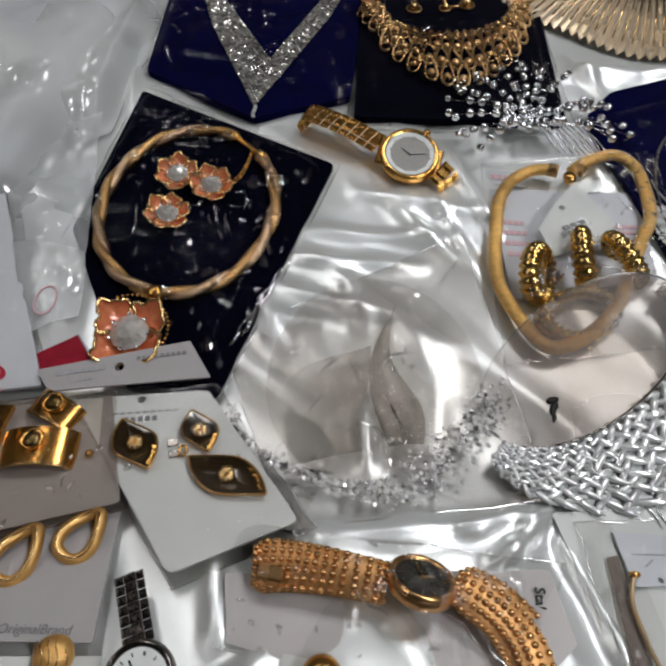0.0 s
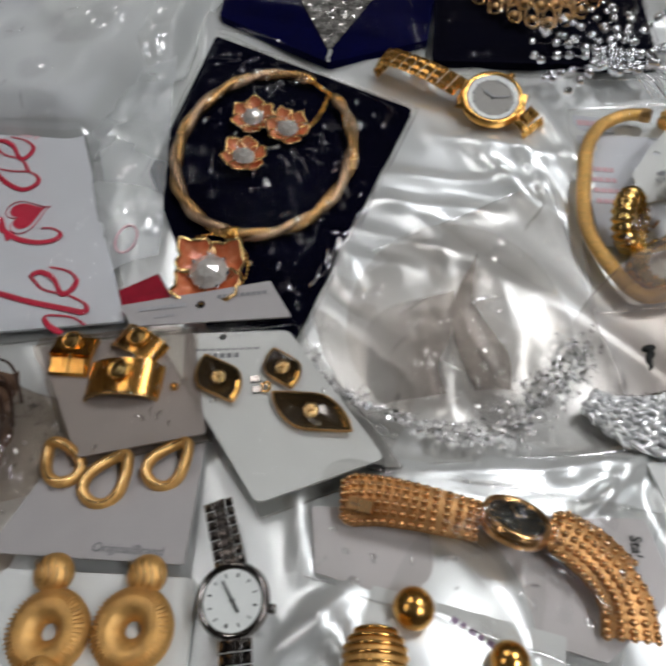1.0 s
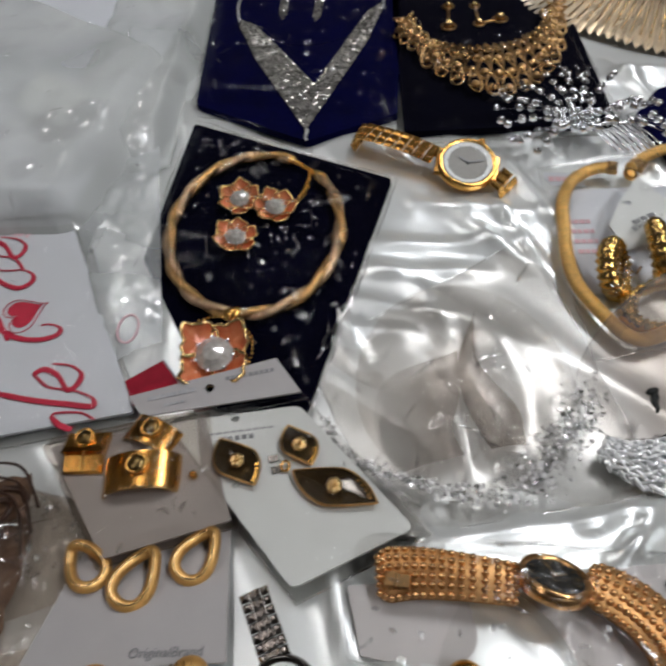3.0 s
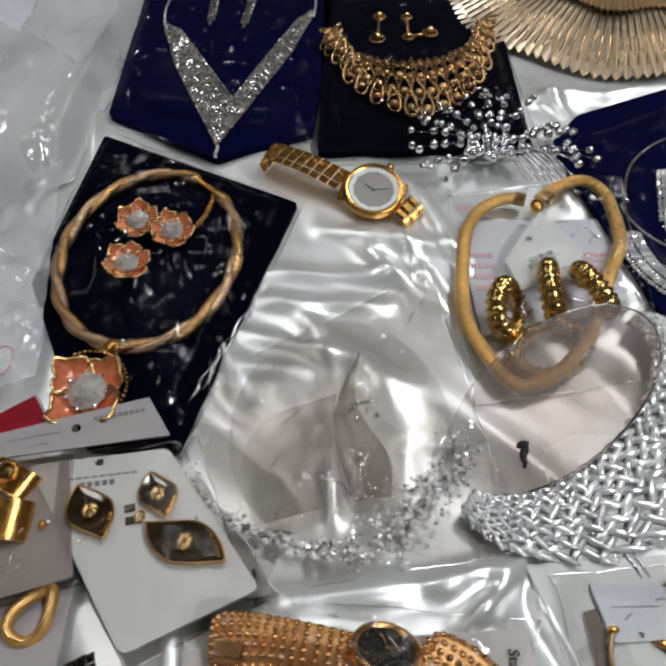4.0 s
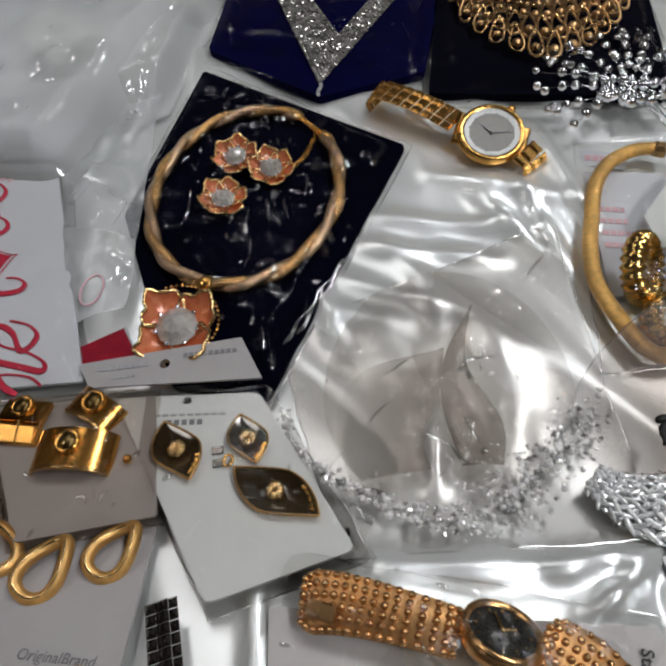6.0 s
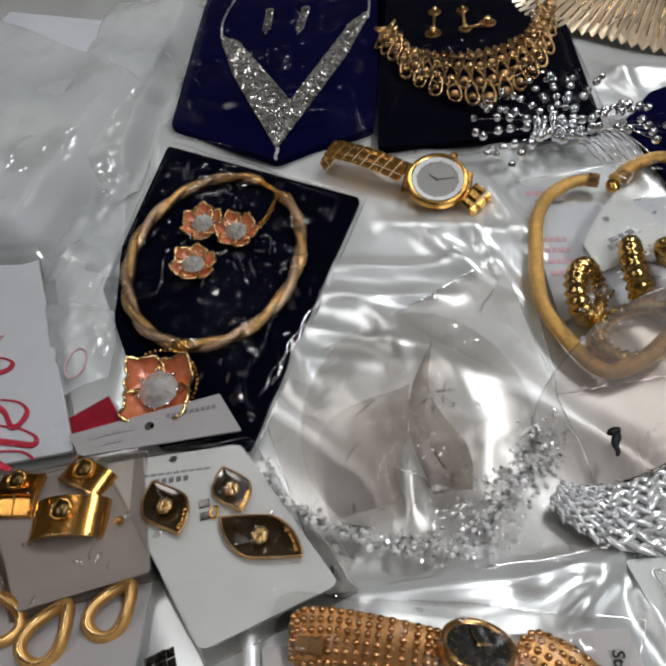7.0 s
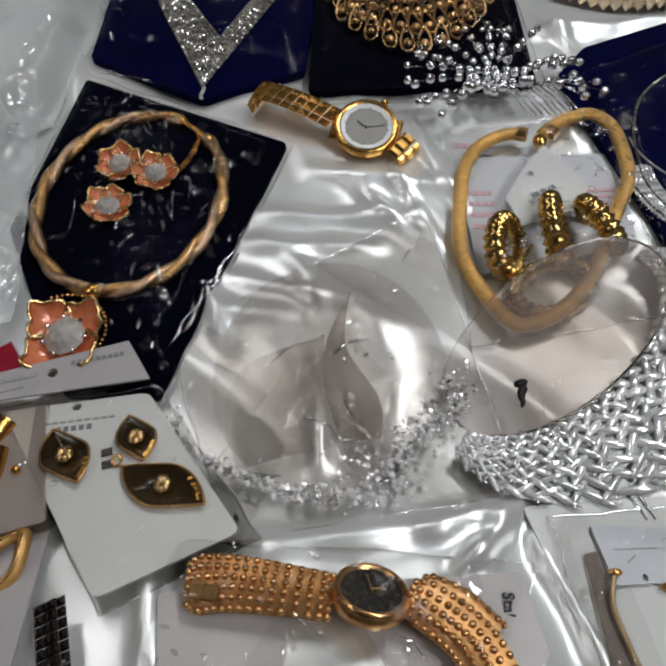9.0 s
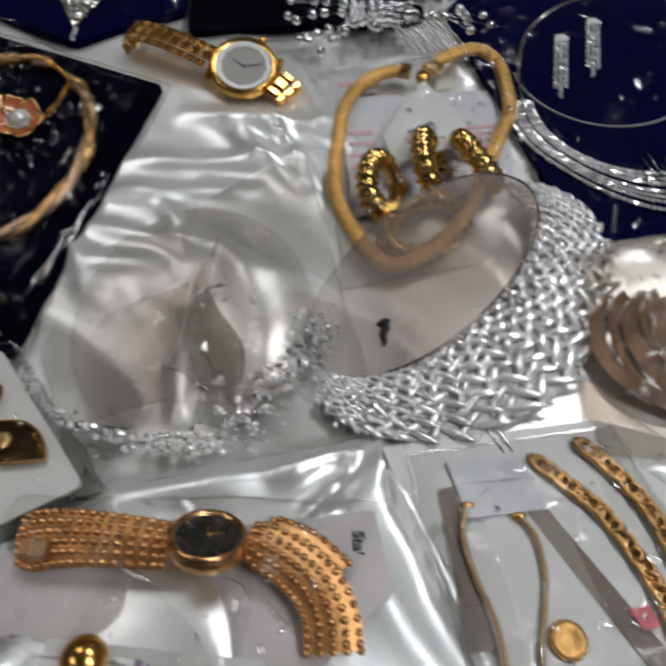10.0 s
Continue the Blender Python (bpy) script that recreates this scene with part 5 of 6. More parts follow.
def smoky_shell():
    c = Vector((0.1060, 0.1740, 0))
    ax, ay = Vector((0.80, 0.60, 0)), Vector((-0.60, 0.80, 0))
    t = thing("smoky_shell", "smoky clear plastic shell with a thin dark rim", "packaging", at(c.x, c.y, 0.002))

    def rim(a, k=1.0):
        return c + ax * (0.0580 * k * math.cos(a)) + ay * (0.0290 * k * math.sin(a))

    def z(p):
        u = (p - c).dot(ax) / 0.055
        return 0.0085 + 0.0105 * smoothstep(0.5 * (u + 1))

    def shell(u, v):
        p = rim(2 * math.pi * u, 0.02 + 0.98 * v)
        return at(p.x, p.y, z(p) + 0.0045 * (1 - v * v) + 0.0006 * crumple(p.x, p.y, 0.03, 50) * (1 - v))

    part("smoky_sheet", Shape().sheet(shell, 60, 18), FILM_SMOKY_SHELL, t)
    part("shell_rim", Shape().tube([at(rim(a := radians(-135 + 215 * i / 60)).x, rim(a).y, z(rim(a))) for i in range(61)], 0.0005, 6), ENAMEL_BROWN, t)
    part("rear_rim", Shape().tube([at(rim(a := radians(80 + 145 * i / 40)).x, rim(a).y, z(rim(a))) for i in range(41)], 0.0003, 6), FILM_SMOKY_SHELL, t)

    s = thing("woven_band", "wide silver woven band of clear beads curving round the smoky shell", "necklace", at(0.14, 0.14, 0.0))
    rnd = random.Random(77)
    back = Shape()

    def band(u, v):
        a = radians(-166 + 174 * u)
        wide = 0.005 + 0.034 * math.sin(math.pi * min(1.0, u * 0.86 + 0.06)) ** 1.2
        p = rim(a, 1.0) + (rim(a, 1.3) - rim(a, 1.0)).normalized() * (wide * v)
        return at(p.x, p.y, 0.0042 + 0.0065 * math.sin(math.pi * (0.2 + 0.8 * v)) * (0.5 + 0.5 * u))

    back.sheet(band, 50, 10)
    part("band_backing", back, BAND_GREY, s)
    leaf_shape = Shape().ball((0, 0, 0), 1.0, 8, 6, (0.0043, 0.0021, 0.0017))
    bead_mesh = bpy.data.meshes.new("woven_bead")
    bead_mesh.from_pydata(leaf_shape.v, [], leaf_shape.f)
    bead_mesh.materials.append(BEAD_CLEAR)
    bead_mesh.polygons.foreach_set("use_smooth", [True] * len(bead_mesh.polygons))
    rows, cols = 13, 23
    for j in range(rows):
        for i in range(cols):
            u, v = (i + 0.25 + 0.5 * (j % 2)) / cols, (j + 0.4) / rows
            p, q = band(u, v), band(min(1, u + 0.02), v)
            d = (q - p).normalized()
            ang = math.atan2(d.y, d.x) + (0.55 if j % 2 else -0.55) + rnd.uniform(-0.28, 0.28)
            ob = piece("woven_bead", bead_mesh, p + Vector((0, 0, 0.0012)), s)
            wide = max(0.35, min(1.0, (band(u, 1) - band(u, 0)).length / 0.042))
            ob.rotation_euler = (rnd.uniform(-0.3, 0.3), rnd.uniform(-0.15, 0.05), ang)
            cell, gap = (band(min(1, u + 1 / cols), v) - band(max(0, u), v)).length, (band(u, 1) - band(u, 0)).length / rows
            ob.scale = (max(0.5, cell * 0.60 / 0.0043), max(0.4, gap * 0.62 / 0.0021), max(0.6, wide))
    for i in range(16):
        p = band(0.12 + 0.055 * i, 1.0)
        part("rim_drop", Shape().ball(p + Vector((0, 0, 0.001)), 0.0024, 10, 7, (1.0, 1.6, 0.8), Matrix.Rotation(0.1 * i - 0.9, 4, "Z")), CLEAR_STONE, s)
    glitter = Shape()
    for i in range(400):
        p = band(rnd.random(), rnd.random())
        glitter.gem(p + Vector((0, 0, 0.0016)), rnd.uniform(0.0007, 0.0013), (rnd.uniform(-0.8, 0.8), rnd.uniform(-0.8, 0.8), 1), 6, rnd.random())
    part("glitter", glitter, CRYSTAL, s, smooth=False, kind="stuff")


smoky_shell()
plug = thing("black_hook", "small black plastic hook caught under the clear wrap", "hook", at(0.085, 0.143, 0.0142))
stem = [at(0.0861 - 0.0004 * k + 0.0005 * math.sin(k * 1.9), 0.1500 - 0.0019 * k, 0.0150) for k in range(6)]
part("hook_stem", Shape().tube(stem, 0.0016, 8, flat=0.6, taper=lambda k: 1.1 - 0.75 * k ** 2), BLACK, plug)
part("hook_head", Shape().ball(at(0.0857, 0.1505, 0.0152), 0.0022, 10, 7, (1.35, 0.75, 0.6), Matrix.Rotation(radians(18), 4, "Z")).ball(at(0.0842, 0.1499, 0.0152), 0.0011, 8, 6, (1.2, 0.8, 0.7)), BLACK, plug)


# ---------------------------------------------------------------- white card with the leaf earrings, and its header
leaf_card, leaf_plane = card("earring_card", "white earring card with rounded corners and a hang hole", [(-0.1165, 0.1555, 0.0088), (-0.0605, 0.1618, 0.0088), (-0.0185, 0.1000, 0.0075), (-0.0625, 0.0800, 0.0125)], 0.0012, WHITE_CARD, soft=0.0035, holes=[(-0.0880, 0.1560, 0.0018)])
bars(leaf_card, leaf_plane, (-0.0985, 0.1478), (1, 0.10), [0.0024] * 9, 0.0009, PALE_PRINT, 0.0007)
bars(leaf_card, leaf_plane, (-0.0930, 0.1448), (1, 0.10), [0.0020] * 5, 0.0022, GREY_PRINT, 0.0009)
header, header_plane = card("bag_header", "pale grey paper bag header with a round hang hole", [(-0.1355, 0.1695, 0.0125), (-0.0700, 0.1840, 0.0125), (-0.0590, 0.1655, 0.0120), (-0.1280, 0.1590, 0.0120)], 0.0009, GREY_CARD, soft=0.0008, holes=[(-0.0995, 0.1708, 0.0021)])
bars(header, header_plane, (-0.1265, 0.1672), (1, 0.16), [0.004, 0.003, 0.005, 0.004, 0.003], 0.0022, PALE_PRINT, 0.0005)
bars(header, header_plane, (-0.1190, 0.1636), (1, 0.16), [0.0018] * 4, 0.0012, PALE_PRINT, 0.0006)
bars(header, header_plane, (-0.0925, 0.1748), (1, 0.14), [0.0018] * 4 + [0.0001] + [0.0018] * 5, 0.0018, GREY_PRINT, 0.0006)


def leaf(name, label, a, b, wide, group):
    a, b = Vector((*a, 0)), Vector((*b, 0))
    mid = (a + b) / 2
    d = (b - a).normalized()
    side = Vector((-d.y, d.x, 0))
    half = (b - a).length / 2
    t = thing(name, label, "earring", (mid.x, mid.y, leaf_plane(mid.x, mid.y)), group)

    def edge(u, k=1.0):
        """u round the leaf from 0 to 1."""
        ang = 2 * math.pi * u
        x = math.cos(ang)
        y = math.copysign((1 - abs(x) ** 1.55) ** 0.9, math.sin(ang)) if abs(math.sin(ang)) > 1e-6 else 0
        p = mid + d * (half * x * k) + side * (wide * (y + 0.16 * x * (1 - x * x) * 2) * k)
        return p

    def dish(u, v):
        p = edge(u, 0.02 + 0.98 * v)
        return Vector((p.x, p.y, leaf_plane(p.x, p.y) + 0.0008 + 0.0022 * v ** 1.7))

    part("enamel_dish", Shape().sheet(dish, 40, 8), ENAMEL_BROWN, t)
    part("gold_rim", Shape().tube([dish(i / 48, 1.0) for i in range(48)], 0.00045, 6, closed=True), ANTIQUE_GOLD, t)
    part("leaf_back", Shape().sheet(lambda u, v: dish(u, v) - Vector((0, 0, 0.0006)), 40, 6), GOLD, t)
    knot = Shape()
    rnd = random.Random(int(half * 1e5))
    for i in range(8):
        q = i * 0.9
        knot.ball(mid + side * (0.0018 * math.cos(q)) + d * (0.0018 * math.sin(q)) + Vector((0, 0, leaf_plane(mid.x, mid.y) + 0.0028 + rnd.random() * 0.001)), 0.0016, 8, 6, (1, 1.2, 0.8))
    part("gold_knot", knot, PALE_GOLD, t)
    key = Shape()
    for i in range(5):
        p = edge(0.05 + 0.03 * i, 0.86)
        key.box((p.x, p.y, leaf_plane(p.x, p.y) + 0.0026), (0.0014, 0.0010, 0.0004), Matrix.Rotation(i * 0.8, 4, "Z"))
    part("key_pattern", key, GOLD, t, smooth=False)
    return t


leaf("leaf_earring", "dark brown enamel leaf earring with a gold rim and knot", (-0.0925, 0.1440), (-0.0770, 0.1205), 0.0082, "leaf set on the white card")
leaf("leaf_earring", "dark brown enamel leaf earring with a gold rim and knot", (-0.0648, 0.1490), (-0.0552, 0.1284), 0.0070, "leaf set on the white card")
pendant = leaf("leaf_pendant", "larger dark brown enamel leaf pendant with a gold rim", (-0.0625, 0.1262), (-0.0310, 0.1097), 0.0088, "leaf set on the white card")
pendant["category"] = "pendant"
for x, y in ((-0.0705, 0.1335), (-0.0690, 0.1282)):
    part("clasp_plate", Shape().box((x, y, leaf_plane(x, y) + 0.0008), (0.0042, 0.0032, 0.0010), Matrix.Rotation(0.2, 4, "Z"), 0.0003), STEEL, pendant, smooth=False)
part("bail_ring", Shape().tube([(-0.0655 + 0.0016 * math.cos(i * 0.6), 0.1292 + 0.0022 * math.sin(i * 0.6), leaf_plane(-0.0655, 0.1292) + 0.0018) for i in range(11)], 0.0006, 6, closed=True), GOLD, pendant)
bag("clear_bag", "clear plastic sleeve round the leaf earring card", [(-0.0615, 0.0760), (-0.0120, 0.0985), (-0.0575, 0.1655), (-0.1225, 0.1580)], 0.0175, FILM_FAINT, 33.0, 0.0003, 0.04, 30, floor_h=0.0045, seam=0.05, creases=4)

# ---------------------------------------------------------------- white sachet with red script
sachet, sachet_plane = card("printed_sachet", "white paper sachet printed with red script and a red heart", [(-0.287, 0.310, 0.010), (-0.189, 0.2955, 0.0095), (-0.1335, 0.1640, 0.0085), (-0.2165, 0.1540, 0.0085)], 0.0016, PAPER, soft=0.002, category="sachet")


def on_sachet(x, y, lift=0.0006):
    return (x, y, sachet_plane(x, y) + lift)


SLOPE = (-0.066, 0.1203, 0)
PEN = Vector((-0.1450, 0.1595, 0))
hd = Vector(SLOPE).normalized()
hn = Vector((-hd.y, hd.x, 0))
E_LOOP = ((0, 0), (6.1, 6.9), (13.4, 9.8), (17, 10), (16.8, 5.6), (9.9, 1.4), (0, 0), (-0.2, -4.5), (4.6, -8.2), (11.9, -5.4), (18, 1.6))


def on_page(s, n, lift=0.0006):
    """s millimetres along the line of writing, n millimetres up from it."""
    p = PEN + hd * (s / 1000) + hn * (n / 1000)
    return Vector(on_sachet(p.x, p.y, lift))


def pen_stroke(shape, points, k=1.0):
    """A brush line: thick where the pen goes down, thin where it goes up."""
    line = curve([on_page(s, n) for s, n in points], 10)
    n = len(line)

    def width(t):
        i = min(n - 2, int(t * (n - 1)))
        d = (line[i + 1] - line[i]).normalized()
        return 0.42 + 0.75 * smoothstep(0.5 - 0.7 * d.dot(hn)) * (0.5 + 0.5 * smoothstep(min(t, 1 - t) / 0.12))

    shape.tube(line, 0.00130 * k, 8, flat=0.12, taper=width)


for strokes in (
    (((4.0, 4.0), (10.6, 7.9), (16.3, 16.2), (16.5, 19.5), (10.5, 18.2), (4.5, 14.0)), ((45.9, 41), (31, 26.3), (18.3, 11.6), (11.3, 2.9), (14.8, 1), (21.7, 5.2), (26.3, 9.5)), tuple((26.3 + a, 9.5 + b) for a, b in E_LOOP)),
    (((89.8, 31.7), (79.4, 27.2), (69.3, 21.3), (62.2, 12.6), (60.1, 4.6), (63.2, 1.8), (68.2, 4.8), (70.6, 9.2)), ((88, 26.4), (75.3, 26.0), (70.5, 25.7))),
    (((153.6, 37.8), (137.1, 28.6), (121.7, 23.3), (109.9, 18.4), (102.1, 12.4), (102.7, 5.3), (107.6, 3.7), (113.9, 7.1), (118, 14), (123.9, 21)), ((113.9, 7.1), (121.1, 7.7), (126.6, 9.3)), tuple((126.6 + 1.12 * a, 9.3 + b) for a, b in E_LOOP)),
):
    word = Shape()
    for points in strokes:
        pen_stroke(word, points)
    part("script_word", word, RED_PRINT, sachet)
hs = Shape()
outline, halo = [], []
for i in range(36):
    a = 2 * math.pi * i / 36
    hx = math.sin(a) ** 3
    hy = (13 * math.cos(a) - 5 * math.cos(2 * a) - 2 * math.cos(3 * a) - math.cos(4 * a)) / 16
    outline.append(on_page(84.0 + 9.0 * hx, 14.5 + 9.6 * hy, 0.0004))
    halo.append(on_page(83.4 + 11.4 * hx, 14.7 + 11.8 * hy, 0.0004))
hs.slab(outline, 0.0002)
part("red_heart", hs, RED_PRINT, sachet, "solid red heart", smooth=False)
part("heart_outline", Shape().tube(halo, 0.00030, 4, closed=True), RED_PRINT, sachet)
bars(sachet, sachet_plane, (-0.232, 0.2905), (1, -0.35), [0.006, 0.003, 0.007, 0.002], 0.0035, PINK_PRINT, 0.002)
bag("clear_bag", "clear plastic sleeve round the red script sachet", [(-0.2220, 0.1480), (-0.1300, 0.1600), (-0.1855, 0.3020), (-0.2950, 0.3180)], 0.0122, FILM_FAINT, 37.0, 0.0007, 0.03, 44, floor_h=0.005, seam=0.06, creases=6)

# ---------------------------------------------------------------- crumpled white wrap and the red slip between the cards
wrap = thing("plastic_wrap", "crumpled white plastic wrap with a faint red ring", "plastic wrap", at(-0.155, 0.24, 0.004))


def wrap_sheet(u, v):
    p = (1 - v) * ((1 - u) * Vector((-0.149, 0.192, 0)) + u * Vector((-0.125, 0.200, 0))) + v * ((1 - u) * Vector((-0.205, 0.345, 0)) + u * Vector((-0.150, 0.390, 0)))
    return at(p.x, p.y, 0.0075 + 0.0034 * crumple(p.x, p.y, 0.035, 60) + 0.004 * math.sin(u * math.pi) * (1 - v) * 0.7)


part("wrap_sheet", Shape().sheet(wrap_sheet, 40, 60), film("white_wrap_film", gloss=0.8, rough=0.10, milk=0.40, milk_color=(0.68, 0.70, 0.71), crease=0.3, size=40, lines=0.05, facet=0.8, patchy=0.60), wrap)
part("red_ring", Shape().tube([at(-0.1415 + 0.0050 * math.cos(i * math.pi / 10), 0.2080 + 0.0085 * math.sin(i * math.pi / 10), 0.0125) for i in range(20)], 0.0006, 5, closed=True), PINK_PRINT, wrap)
red_slip, rs_plane = card("red_slip", "dark red glossy slip edged in white under the header", [(-0.142, 0.181, 0.0068), (-0.124, 0.192, 0.0068), (-0.113, 0.176, 0.0068), (-0.136, 0.168, 0.0068)], 0.0008, RED_CARD, soft=0.0006)
part("white_edge", Shape().tube([(-0.124, 0.192, rs_plane(-0.124, 0.192)), (-0.113, 0.176, rs_plane(-0.113, 0.176))], 0.0007, 5), PAPER, red_slip)

# ---------------------------------------------------------------- big milky bag with white foam sheets
foam, foam_plane = card("foam_sheet", "white foam sheet inside a big milky bag", [(-0.345, 0.300, 0.012), (-0.190, 0.296, 0.012), (-0.142, 0.53, 0.012), (-0.30, 0.60, 0.014)], 0.004, PAPER, soft=0.004, category="packaging")
slip, slip_plane = card("foam_strip", "white foam strip lying slantwise in the milky bag", [(-0.240, 0.392, 0.0262), (-0.203, 0.362, 0.0262), (-0.192, 0.400, 0.0262), (-0.231, 0.430, 0.0262)], 0.0030, WHITE_CARD, soft=0.003, category="packaging")
bag("milky_bag", "large crumpled milky plastic bag with white foam inside", [(-0.365, 0.285), (-0.175, 0.272), (-0.124, 0.44), (-0.345, 0.64)], 0.0285, FILM_MILKY, 41.0, 0.0042, 0.085, 90, creases=60)
bag("milky_bag", "second milky plastic bag folded beside the blue card", [(-0.220, 0.300), (-0.140, 0.345), (-0.118, 0.58), (-0.20, 0.60)], 0.0215, FILM_MILKY, 45.0, 0.0036, 0.06, 70, creases=40)
part("lower_fold", Shape().sheet(lambda u, v: at(-0.355 + 0.14 * u - 0.03 * v, 0.10 + 0.22 * v, 0.004 + 0.0035 * crumple(u * 0.14, v * 0.22, 0.05, 71)), 40, 50), FILM_MILKY, thing("plastic_sheet", "loose milky plastic sheet beside the red script sachet", "plastic sheet", at(-0.29, 0.2, 0.003)))

# ---------------------------------------------------------------- bag with the square earring and the gold cuffs
cuff_card, cuff_plane = card("backing_card", "pale grey backing card inside the cuff bag", [(-0.1665, 0.1485, 0.0095), (-0.1010, 0.1580, 0.0100), (-0.0850, 0.1070, 0.0125), (-0.1305, 0.0955, 0.0125)], 0.0010, GREY_CARD, soft=0.002)


def square_earring(x, y):
    z = cuff_plane(x, y)
    t = thing("square_earring", "squarish polished gold earring with a dark round stone", "earring", (x, y, z))
    m = Matrix.Rotation(radians(-3), 4, "Z")
    part("lower_plate", Shape().box((x, y - 0.0042, z + 0.0028), (0.0165, 0.0085, 0.0050), m @ Matrix.Rotation(radians(18), 4, "X"), 0.0012), GOLD, t, smooth=False)
    part("upper_plate", Shape().box((x, y + 0.0045, z + 0.0036), (0.0180, 0.0100, 0.0058), m @ Matrix.Rotation(radians(-12), 4, "X"), 0.0016), GOLD, t, smooth=False)
    part("setting", Shape().lathe((x, y + 0.0055, z + 0.0072), [(0.0042, -0.001), (0.0045, 0.0004), (0.0036, 0.0011), (0.0030, 0.0006)], 20), GOLD, t)
    part("stone", Shape().ball((x, y + 0.0055, z + 0.0070), 0.0032, 14, 8, (1, 1, 0.5)), BRASS_DARK, t)
    part("seam", Shape().box((x + 0.0006, y - 0.0042, z + 0.0056), (0.0005, 0.0085, 0.0004), m @ Matrix.Rotation(radians(18), 4, "X")), BRASS_DARK, t, smooth=False)


square_earring(-0.1478, 0.1412)


def cuff(x, y, spin, label, k=1.0):
    """A half-round band with a dark stone set on its crown."""
    z = cuff_plane(x, y)
    t = thing("gold_cuff", label, "earring", (x, y, z), "cuffs in the bag")
    m = Matrix.Rotation(radians(spin), 4, "Z").to_3x3() * k
    c = Vector((x, y, z + 0.0006))

    def face(r, y0, y1):
        return lambda u, v: c + m @ Vector((r * 1.12 * math.cos(math.pi * u), y0 + (y1 - y0) * v, 0.62 * r * math.sin(math.pi * u)))

    band = Shape().sheet(face(0.0135, -0.0075, 0.0075), 28, 6).sheet(face(0.0120, -0.0075, 0.0075), 28, 6)
    band.sheet(lambda u, v: face(0.0135 - 0.0015 * v, -0.0075, -0.0075)(u, 0), 28, 2).sheet(lambda u, v: face(0.0135 - 0.0015 * v, 0.0075, 0.0075)(u, 0), 28, 2)
    part("band", band, GOLD, t)
    part("front_edge", Shape().tube([face(0.0128, -0.0078, 0)(i / 24, 0) for i in range(25)], 0.0009, 6), PALE_GOLD, t)
    part("setting", Shape().lathe(c + m @ Vector((0, 0.0015, 0.0088)), [(0.0045, -0.0008), (0.0048, 0.0005), (0.0038, 0.0012), (0.0032, 0.0006)], 20), GOLD, t)
    part("stone", Shape().ball(c + m @ Vector((0, 0.0015, 0.0085)), 0.0034, 14, 8, (1, 1, 0.5)), BRASS_DARK, t)


cuff(-0.1222, 0.1292, 1, "gold half-round cuff with a dark round stone")
cuff(-0.1215, 0.1490, -28, "gold half-round cuff lying turned behind the other", 0.75)
stud = thing("gold_stud", "tiny gold ball stud in the bag", "earring", (-0.1015, 0.1275, cuff_plane(-0.1015, 0.1275)))
part("ball", Shape().ball((-0.1015, 0.1275, cuff_plane(-0.1015, 0.1275) + 0.0018), 0.0018, 10, 6), GOLD, stud)
bag("clear_bag", "small clear zip bag holding gold cuffs", [(-0.1325, 0.0925), (-0.0830, 0.1050), (-0.0995, 0.1600), (-0.1700, 0.1500)], 0.0215, FILM_SMOKE, 49.0, 0.0006, 0.02, 50, floor_h=0.009, seam=0.10, creases=14)

# ---------------------------------------------------------------- grey card with the twisted hoops
hoop_card, hoop_plane = card("hoop_card", "grey earring card with twisted gold hoops", [(-0.1505, 0.0605, 0.0070), (-0.0830, 0.0590, 0.0075), (-0.0865, 0.1060, 0.0060), (-0.1390, 0.1080, 0.0058)], 0.0010, GREY_CARD, soft=0.001)
lettering("card_word", "OriginalBrand", GREY_PRINT, hoop_card, (-0.1150, 0.0622, hoop_plane(-0.115, 0.0622) + 0.0004), (1, -0.03, 0), 0.0043, 0.2)


def twist_hoop(x, y, spin, k=1.0):
    z = hoop_plane(x, y)
    t = thing("twisted_hoop", "brushed gold teardrop hoop earring on a grey card", "earring", (x, y, z), "hoops on the grey card")
    m = Matrix.Rotation(radians(spin), 4, "Z").to_3x3()
    pts = []
    for i in range(40):
        a = 2 * math.pi * i / 40
        w = 0.0072 * math.sin(a) * (0.55 + 0.45 * math.sin(a / 2) ** 2)
        pts.append(Vector((x, y, z + 0.0034)) + m @ Vector((w * k, 0.0088 * math.cos(a) * k, 0.0012 * math.sin(2 * a))))
    part("hoop", Shape().tube(pts, 0.0021, 10, closed=True, flat=1.1), YELLOW_GOLD, t)
    part("inner_wire", Shape().tube([p + Vector((0, 0, 0.0018)) for p in pts], 0.0006, 6, closed=True), PALE_GOLD, t)


twist_hoop(-0.1370, 0.0945, 40)
twist_hoop(-0.1170, 0.0885, -28, 1.12)
twist_hoop(-0.0965, 0.0955, -32, 1.05)

# ---------------------------------------------------------------- white card with the big disc earrings
disc_card, disc_plane = card("disc_card", "white card carrying a pair of gold disc earrings", [(-0.1440, 0.0560, 0.0040), (-0.0790, 0.0555, 0.0040), (-0.0745, 0.0060, 0.0050), (-0.1480, 0.0060, 0.0050)], 0.0010, WHITE_CARD, soft=0.002)


